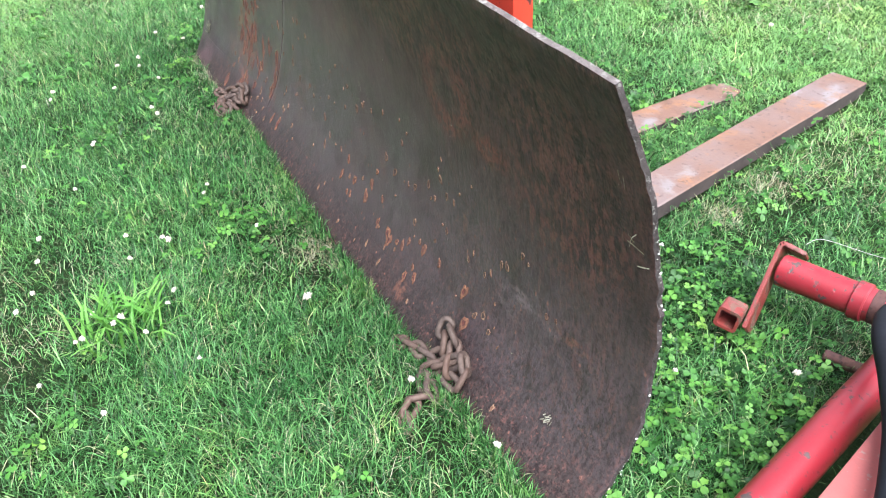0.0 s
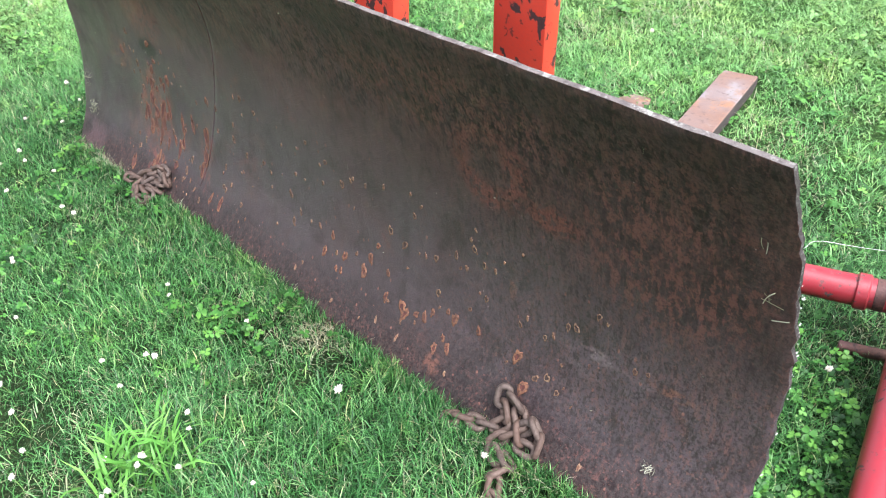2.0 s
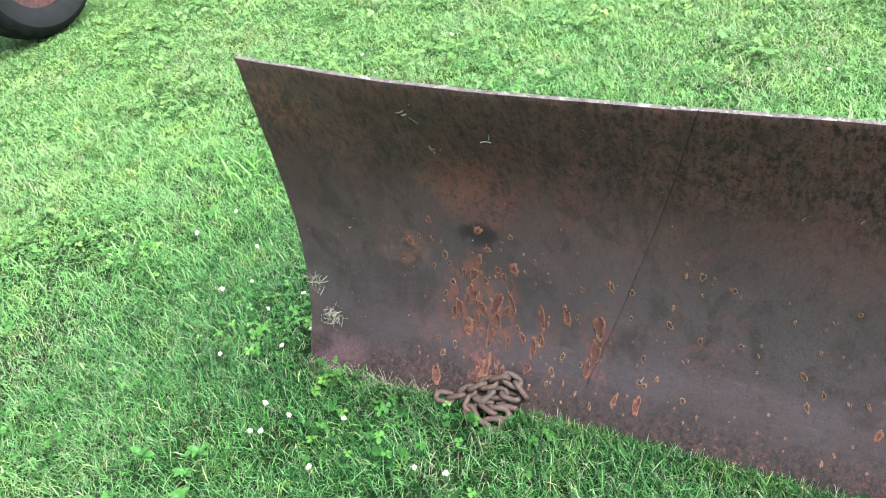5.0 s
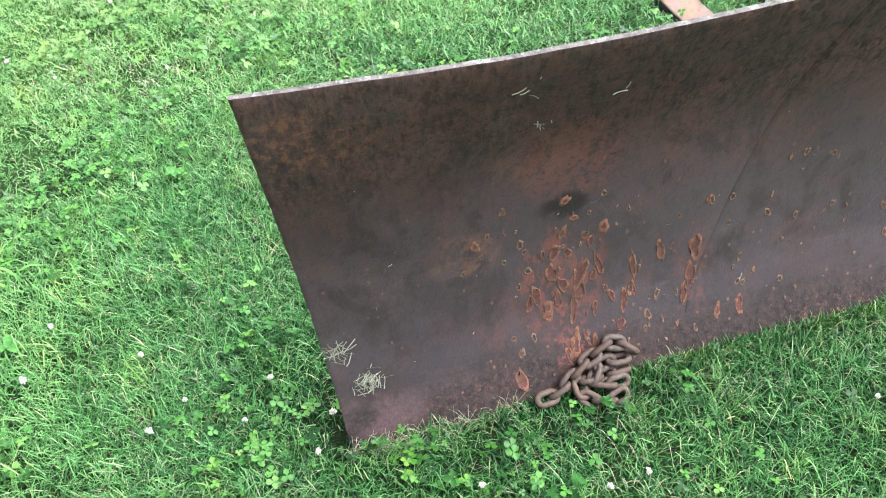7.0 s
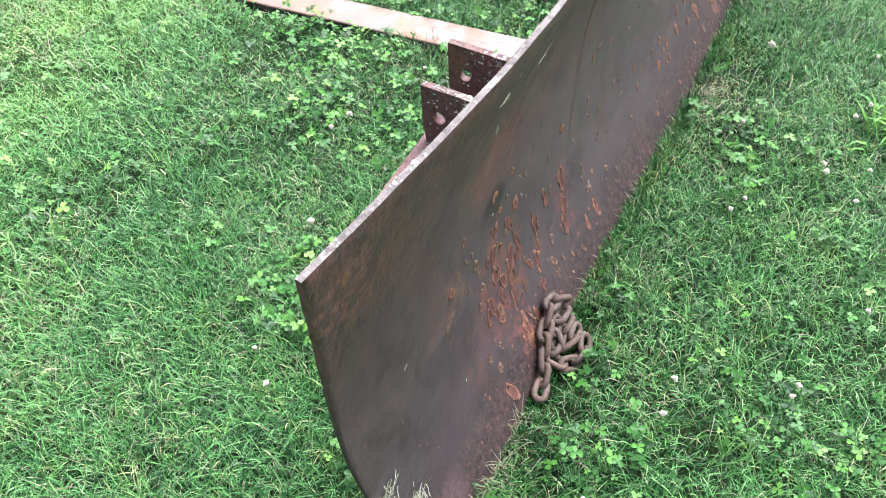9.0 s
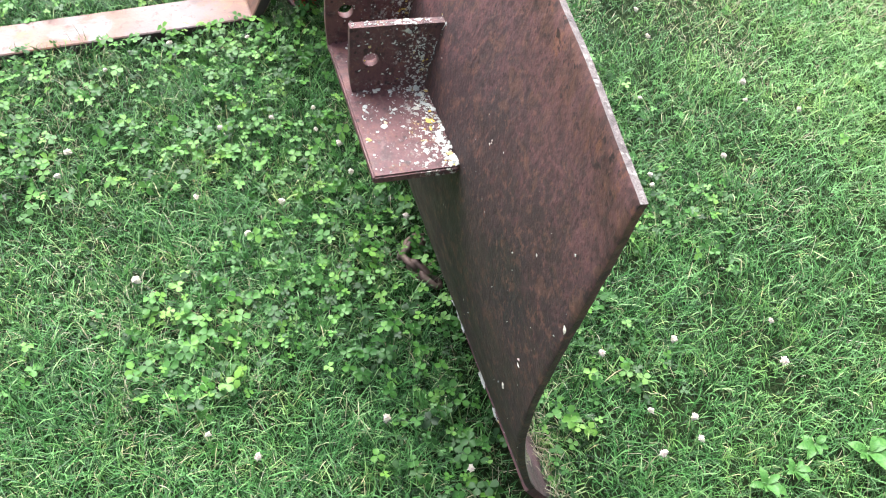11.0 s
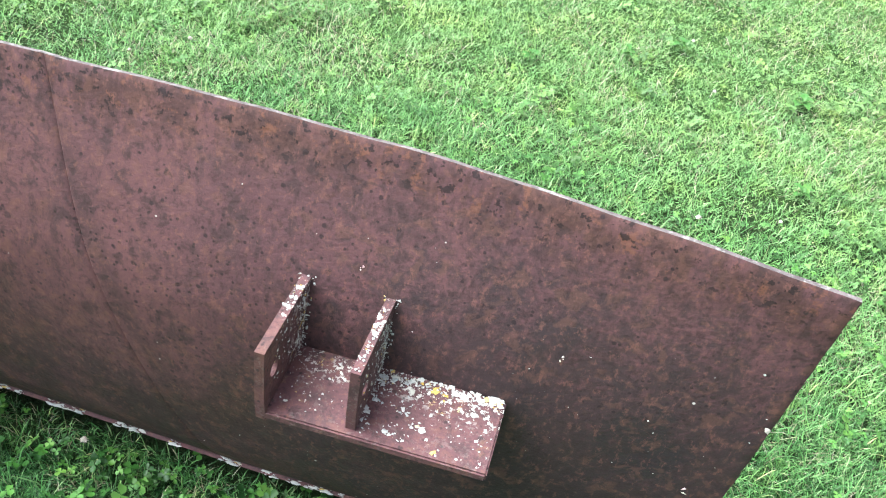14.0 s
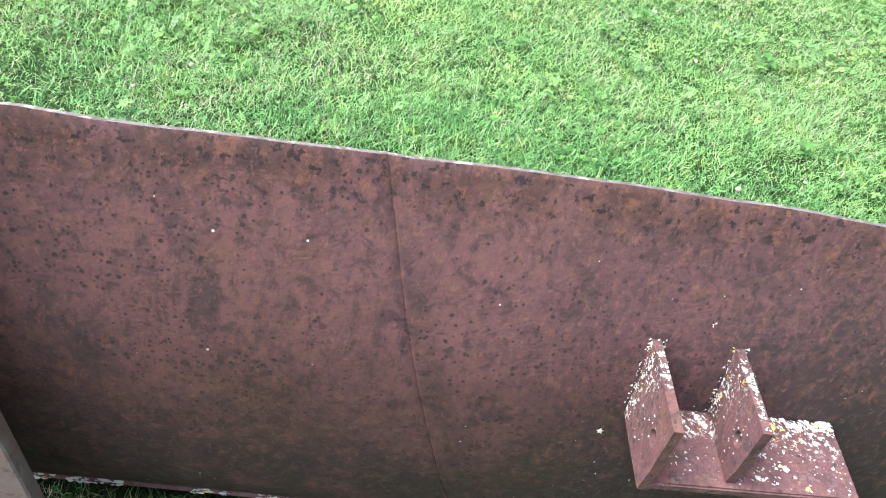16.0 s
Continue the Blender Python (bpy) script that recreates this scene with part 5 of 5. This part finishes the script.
def combed(x, y, rng, spread):
    """Which way each blade leans: combed together in hand-sized swirls, with strays."""
    swirl = (value_noise(x, y, 3.1, 51) + 0.5 * value_noise(x, y, 9.0, 52)) * 3.2 * math.pi
    return swirl + rng.normal(0, spread, len(x))


def build_lawn():
    pieces = []
    # (places a square metre by distance, seed, form, length, widest, how far they lean)
    kinds = ((((0, 15000), (0.6, 14000), (1.15, 0)), 11, False, 0.035, 0.0028, 1.00),
             (((0, 26000), (0.7, 26000), (1.2, 0)), 16, True, 0.027, 0.0028, 1.10),
             (((0.6, 0), (1.15, 14000), (1.9, 9000), (2.6, 0)), 14, True, 0.029, 0.0040, 1.15),
             (((0.7, 0), (1.2, 22000), (1.8, 24000), (2.4, 22000), (3.2, 16000), (4.4, 5000)), 15, "quill", 0.021, 0.0056, 1.24))
    for rings, seed, simple, size, broad, slant in kinds:
        x, y, rng = scatter(rings, seed)
        dry = bare(x, y)
        lush = value_noise(x, y, 2.6, 21) * 0.45 + value_noise(x, y, 7.0, 22) * 0.35 + value_noise(x, y, 19.0, 23) * 0.35
        keep = ~crossing(x, y) & (rng.random(len(x)) > dry * 0.7) & (rng.random(len(x)) < smooth(0.20, 0.62, lush) * 0.72 + 0.28)
        x, y, lush = x[keep], y[keep], lush[keep]
        d = beside(x, y)
        far = np.clip((d - 0.9) / 3.2, 0, 1)
        length = rng.gamma(7.0, size / 7.0, len(x)) * (0.55 + 0.85 * lush) + 0.008
        # trimmed short along the foot of the plate, rank behind it and by the frame
        length = length * np.where((y < 0.12) & (d < 0.22), 0.68 + 1.4 * d, 1.0) * (1 - 0.15 * smooth(0.5, 1.6, d))
        width = (0.0010 + (broad - 0.0010) * rng.random(len(x)) ** 1.6) * (1 + 1.0 * far)
        lean = np.clip(rng.normal(slant, 0.33, len(x)), 0.05, 1.62)
        lift = rng.random(len(x)) ** 1.5 * np.where(simple is False, 0.006, 0.024) * (0.4 + 1.1 * lush)
        pieces.append(strands(x, y, length, width, lean, rng, lift, 0.7, simple=simple, az=combed(x, y, rng, 1.5) if simple is False else None))
    # the mower never reached the blades that stand against the foot of the plate
    rng = np.random.default_rng(18)
    x = rng.uniform(0.03, 2.45, 11000)
    tall = smooth(0.1, 1.0, x)
    y = plate_y(0.012 + 0.02 * tall, x) - 0.012 - np.abs(rng.normal(0, 0.022, len(x)))
    keep = rng.random(len(x)) < (0.45 + 0.55 * tall) * (1 - 0.8 * bare(x, y))
    x, y, tall = x[keep], y[keep], tall[keep]
    pieces.append(strands(x, y, rng.uniform(0.018, 0.040, len(x)) * (0.6 + 0.75 * tall), rng.uniform(0.0011, 0.0028, len(x)), np.clip(rng.normal(0.42, 0.22, len(x)), 0.0, 1.2), rng))
    shift = np.cumsum([0] + [len(v) for v, q, t in pieces])
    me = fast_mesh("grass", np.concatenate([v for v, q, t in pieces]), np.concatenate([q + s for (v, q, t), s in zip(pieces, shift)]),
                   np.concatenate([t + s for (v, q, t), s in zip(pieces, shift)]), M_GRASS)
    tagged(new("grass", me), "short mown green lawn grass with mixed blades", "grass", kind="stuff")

    # dead strands among the green, thick in the bald spots and along the blade's foot
    x, y, rng = scatter(((0, 2600), (0.5, 3600), (1.2, 3800), (2.0, 2600), (4.5, 700)), 12)
    worn = value_noise(x, y, 3.4, 61) * 0.6 + value_noise(x, y, 11.0, 62) * 0.4
    keep = rng.random(len(x)) < 0.12 + 0.88 * smooth(0.48, 0.68, worn)
    x, y = x[keep], y[keep]
    extra = []
    for cx, cy, r, n in ((1.46, 0.015, 0.075, 900), (2.36, 0.83, 0.15, 650), (1.95, 2.6, 0.2, 300), (1.84, 0.93, 0.045, 260), (1.79, 1.13, 0.045, 200)):
        extra.append(np.stack([rng.normal(cx, r * 0.7, n), rng.normal(cy, r * 0.7, n)]))
    n = 700
    ex = rng.uniform(0.02, 2.42, n)
    extra.append(np.stack([ex, plate_y(0.03, ex) - 0.02 - np.abs(rng.normal(0, 0.012, n))]))
    n = 420
    ex = rng.uniform(0.02, 0.75, n)
    extra.append(np.stack([ex, plate_y(0.03, ex) - 0.018 - np.abs(rng.normal(0, 0.008, n))]))
    x, y = np.concatenate([x, *[e[0] for e in extra]]), np.concatenate([y, *[e[1] for e in extra]])
    keep = ~crossing(x, y)
    x, y = x[keep], y[keep]
    flat = 0.26 * smooth(0.2, 0.6, bare(x, y))
    v, q, t = strands(x, y, rng.uniform(0.02, 0.062, len(x)) * (1 - 1.2 * flat), rng.uniform(0.0006, 0.0015, len(x)) * (1 + 0.8 * smooth(0.8, 2.0, beside(x, y))), np.clip(rng.normal(1.22, 0.22, len(x)) + flat, 0.3, 1.57), rng, 0.012 - 0.02 * flat, simple=True)
    tagged(new("dry_grass", fast_mesh("dry_grass", v, q, t, M_STRAW)), "pale dead grass strands in the lawn", "dry grass", kind="stuff")

    # clover: three folded leaflets on a stalk
    x, y, rng = scatter(((0, 3000), (0.9, 2800), (2.0, 2400), (4.5, 800)), 13)
    thick = value_noise(x, y, 1.9, 31) * 0.42 + value_noise(x, y, 5.5, 32) * 0.38 + value_noise(x, y, 14.0, 33) * 0.22
    near = 1 - smooth(0.5, 1.4, beside(x, y))
    thick = thick * (0.35 + 0.65 * near) + (1 - near) * (0.20 + 0.27 * value_noise(x, y, 17.0, 34))
    patches = ((1.20, -0.12, 0.16), (1.35, -0.13, 0.12), (2.06, -0.12, 0.05), (2.36, 0.35, 0.28), (2.2, 0.5, 0.2), (0.75, -0.45, 0.2), (-0.15, 0.12, 0.25), (0.5, 0.45, 0.4), (1.0, 0.4, 0.4), (1.75, -0.62, 0.12), (2.2, 0.02, 0.06))
    side = np.where(y > 0.1, 0.015, -0.16) * near - 0.02 * smooth(0.7, 1.6, beside(x, y))
    for cx, cy, r in patches:
        side = side + 0.11 * np.exp(-((x - cx) ** 2 + (y - cy) ** 2) / r ** 2)
    keep = ~crossing(x, y) & (rng.random(len(x)) < smooth(0.47, 0.70, thick + side) * (1 - bare(x, y)))
    x, y = x[keep], y[keep]
    n = len(x)
    h = rng.uniform(0.010, 0.050, n)
    size = (0.0062 + 0.0080 * rng.random(n) ** 1.4) * np.where(y > 0.1, 1.05, 0.95) * (1 + 0.25 * smooth(1.0, 2.5, beside(x, y)))
    tip = np.stack([x, y, h + ground_z(x, y) + 0.010], -1)
    tiltx, tilty = rng.normal(0, 0.32, n), rng.normal(0, 0.32, n)
    turn = rng.uniform(0, math.tau, n)
    fold = rng.uniform(0.05, 0.45, n)
    shape = np.array([(0.0, 0.0, 0), (0.50, 0.48, 1), (1.02, 0.40, 1), (1.06, 0.0, 0), (1.02, -0.40, 1), (0.50, -0.48, 1)])
    verts = np.zeros((n, 16, 3))
    verts[:, 0] = tip
    for leaf in range(3):
        a = turn + leaf * math.tau / 3 + rng.normal(0, 0.12, n)
        for k, (u, w, e) in enumerate(shape[1:]):
            lx = (np.cos(a) * u - np.sin(a) * w) * size
            ly = (np.sin(a) * u + np.cos(a) * w) * size
            lz = e * fold * size * 0.5 + tiltx * lx + tilty * ly - 0.10 * u * u * size
            verts[:, 1 + leaf * 5 + k] = tip + np.stack([lx, ly, lz], -1)
    base = (np.arange(n) * 16)[:, None]
    quads = np.concatenate([base + np.array(f) for b in (1, 6, 11) for f in ((0, b + 2, b + 1, b), (0, b + 4, b + 3, b + 2))])
    tagged(new("clover", fast_mesh("clover", verts.reshape(-1, 3), quads, np.zeros((0, 3), int), M_CLOVER)), "low white clover leaves through the lawn", "clover", kind="stuff")


def clover_head_mesh():
    rng = random.Random(9)
    verts, faces = [], []
    for k in range(40):
        zz = 1 - 1.6 * (k + 0.5) / 40
        a = k * 2.39996
        rr = math.sqrt(max(0.0, 1 - zz * zz))
        d = Vector((rr * math.cos(a), rr * math.sin(a), zz))
        d = (d + Vector((0, 0, 0.25))).normalized()
        u = d.orthogonal().normalized()
        w = d.cross(u)
        base = len(verts)
        ln = rng.uniform(0.0072, 0.0135)
        verts += [d * 0.002 + u * 0.0014, d * 0.002 - u * 0.0007 + w * 0.0013, d * 0.002 - u * 0.0007 - w * 0.0013,
                  d * ln * 0.8 + u * 0.0022, d * ln * 0.8 - u * 0.0012 + w * 0.002, d * ln * 0.8 - u * 0.0012 - w * 0.002, d * ln]
        faces += [(base, base + 1, base + 4, base + 3), (base + 1, base + 2, base + 5, base + 4), (base + 2, base, base + 3, base + 5),
                  (base + 3, base + 4, base + 6), (base + 4, base + 5, base + 6), (base + 5, base + 3, base + 6)]
    return mesh_of("head", verts, faces, M_PETAL)


def build_flowers():
    head = clover_head_mesh()
    bm = swept([(0.004, 0.002, -0.062), (0.002, 0.001, -0.03), (0, 0, 0.0)], 0.0011, 5)
    first = thing("clover_flower", "round white clover flower head on a short stalk", "flower", (0, 0, 0.05), group="clover flowers in the lawn")
    part("head", head, first)
    part_bm("stalk", bm, M_STALK, first)
    rng = random.Random(17)
    front = [(1.675, -0.108), (1.055, -0.186), (1.113, -0.623), (0.177, -0.501), (0.066, -0.273), (0.262, -0.162), (0.489, -0.228), (0.565, -0.222), (0.637, -0.428), (1.341, -0.127), (1.262, -0.347), (1.201, -0.427),
             (1.312, -0.434), (1.490, -0.366), (1.540, -0.389), (1.477, -0.546), (1.548, -0.508), (1.532, -0.490), (1.608, -0.451), (1.565, -0.591), (1.560, -0.577), (1.749, -0.368), (1.670, -0.672), (1.384, -0.698),
             (1.339, -0.658), (1.815, -0.567), (0.689, -0.629), (0.901, -0.512), (2.244, 0.050), (0.851, -0.768), (1.284, -0.336), (-0.182, -0.087), (-0.027, -0.013), (1.10, -0.205), (2.012, -0.012)]
    behind = [(2.240, 0.450), (2.367, 0.636), (1.039, 1.851), (-0.359, 0.134), (-0.283, 0.185), (-0.374, 0.328), (-0.165, 0.104), (-0.104, 0.193), (0.013, 0.067), (-0.650, 1.490), (-0.306, 1.426), (-0.498, 1.899),
              (-0.628, 0.337), (-0.583, 0.479), (0.876, 0.781), (0.768, 0.520), (0.987, 0.249), (0.782, 0.204), (0.921, 0.254), (0.639, 0.120), (0.660, 0.430), (1.182, 0.683), (0.966, 0.343), (0.587, 0.642),
              (0.217, 0.252), (0.248, 0.543), (0.190, 0.469), (0.096, 0.138), (0.732, 0.355), (0.931, 0.760), (1.246, 0.362), (1.249, 0.539), (1.027, 0.122), (0.870, 0.213), (0.956, 0.454)]
    beyond = [(0.264, -0.310), (0.260, -0.513), (0.102, -0.272), (0.132, -0.203), (0.915, -0.796), (1.220, -0.635), (0.799, -0.886), (0.662, -0.433), (0.052, -0.192), (0.049, -0.818), (-0.150, -0.732), (0.007, -0.718),
              (-0.047, -1.060), (1.660, -1.100), (0.013, -2.132), (-0.269, -1.132), (1.540, -1.242)]
    known = front + behind + beyond
    spots = known[1:]
    while len(spots) < 128:
        a, r = rng.uniform(0, math.tau), 1.9 + 2.9 * rng.random()
        p = (1.1 + r * math.cos(a), 0.1 + r * math.sin(a))
        if crossing(np.array([p[0]]), np.array([p[1]]))[0]:
            continue
        if min(math.hypot(p[0] - q[0], p[1] - q[1]) for q in known + spots) < 0.18:
            continue
        spots.append(p)
    first.matrix_world = pose(*known[0], 0.055, 0, 0, 0)
    for p in spots:
        s = rng.uniform(0.5, 0.85)
        copy_thing(first, pose(p[0], p[1], rng.uniform(0.040, 0.056), rng.uniform(-18, 18), rng.uniform(-18, 18), rng.uniform(0, 360)) @ Matrix.Diagonal((s, s, s, 1)))


def build_tuft(at, count, reach, seed):
    """A clump of broad pale grass leaves."""
    rng = np.random.default_rng(seed)
    x, y = rng.normal(at[0], reach * 0.4, count), rng.normal(at[1], reach * 0.4, count)
    v, q, t = strands(x, y, rng.uniform(0.09, 0.16, count), rng.uniform(0.005, 0.009, count), np.clip(rng.normal(0.8, 0.3, count), 0.2, 1.4), rng)
    tagged(new("grass_tuft", fast_mesh("grass_tuft", v, q, t, M_TUFT)), "pale broad-leaved grass tuft standing in the lawn", "grass tuft", group="grass tufts")


def weed_leaf():
    """One oval leaf along +x, 1 long, folded along its rib and bending down at the tip."""
    verts, faces = [], []
    for k in range(7):
        u = k / 6
        w = 0.21 * math.sin(math.pi * min(1, u * 0.94 + 0.03)) ** 0.8 if k not in (0,) else 0.03
        w = 0.004 if k == 6 else w
        h = 0.55 * u - 0.62 * u * u
        verts += [(u, -w, h + w * 0.35), (u, 0, h), (u, w, h + w * 0.35)]
        if k:
            b = 3 * k
            faces += [(b - 3, b - 2, b + 1, b), (b - 2, b - 1, b + 2, b + 1)]
    return mesh_of("leaf", verts, faces, M_WEED)


def build_weeds():
    leaf = weed_leaf()
    rng = random.Random(31)
    places = [(-0.03, -0.359, 1.2), (-0.018, -0.421, 1.0), (0.017, -0.482, 1.1), (-0.019, -0.571, 1.3), (-0.064, -0.886, 1.2), (-0.199, -0.573, 1.0), (0.498, 0.561, 0.9), (0.918, 0.564, 0.8), (-0.16, -0.418, 1.2), (-0.132, -0.559, 1.2),
              (1.244, -0.142, 1.1), (-0.351, -1.352, 1.3), (0.044, -2.131, 1.5), (-0.381, -1.914, 1.6), (0.906, 0.435, 1.0), (1.208, 0.274, 0.8), (0.23, -1.96, 1.2), (-0.68, 0.46, 1.2), (-0.30, 0.95, 1.1), (0.55, -1.75, 1.2), (-0.55, -0.95, 1.0)]
    for cx, cy, s in places:
        weed = thing("broadleaf_weed", "low rosette weed with pale green oval leaves in the lawn", "weed", (cx, cy, -0.004), group="weeds in the lawn")
        count = rng.randint(6, 9)
        for k in range(count):
            a = 360 * k / count + rng.uniform(-20, 20)
            ob = part("leaf", leaf, weed)
            ln = s * rng.uniform(0.016, 0.034)
            ob.matrix_local = pose(0, 0, 0.016 + 0.003 * k, 0, rng.uniform(-34, 0), a) @ Matrix.Diagonal((ln, ln * rng.uniform(1.0, 1.45), ln, 1))


def build_straw():
    """Dry clippings stuck to the plate."""
    rng = random.Random(23)
    verts, faces = [], []
    clumps = [(0.098, 0.128, 60, 0.030), (0.050, 0.210, 32, 0.034), (0.426, 0.722, 3, 0.034), (0.585, 0.696, 2, 0.03), (0.46, 0.64, 5, 0.018), (2.415, 0.555, 5, 0.030), (2.285, 0.12, 16, 0.016), (2.40, 0.66, 2, 0.02)]
    for _ in range(34):
        clumps.append((rng.uniform(0.05, 2.4), rng.uniform(0.1, 0.78), 1, 0.012))
    for cx, cz, n, ln in clumps:
        for _ in range(n):
            a = rng.uniform(0, math.pi)
            l = ln * rng.uniform(0.4, 1.2)
            x0, z0 = cx + rng.gauss(0, ln * 0.4 if n > 1 else 0), cz + rng.gauss(0, ln * 0.35 if n > 1 else 0)
            base = len(verts)
            bend = rng.uniform(-0.5, 0.5)
            for k in range(4):
                f = k / 3 - 0.5
                x, z = x0 + l * f * math.cos(a + bend * f), z0 + l * f * math.sin(a + bend * f)
                y = float(plate_y(z, x)) - 0.0028 - rng.uniform(0, 0.003 if n > 3 else 0.0006)
                w = 0.0007 if n > 1 else 0.00045
                verts += [(x - w * math.sin(a), y, z + w * math.cos(a)), (x + w * math.sin(a), y - 0.0005, z - w * math.cos(a))]
            for k in range(3):
                b = base + 2 * k
                faces.append((b, b + 1, b + 3, b + 2))
    tagged(new("straw", mesh_of("straw", verts, faces, M_CLIP, shade=False)), "dry grass clippings stuck to the steel plate", "straw", kind="stuff")


build_lawn()
build_tuft((1.515, -0.480), 90, 0.12, 41)
build_tuft((-0.75, 0.75), 24, 0.10, 43)
build_weeds()
build_straw()
build_flowers()
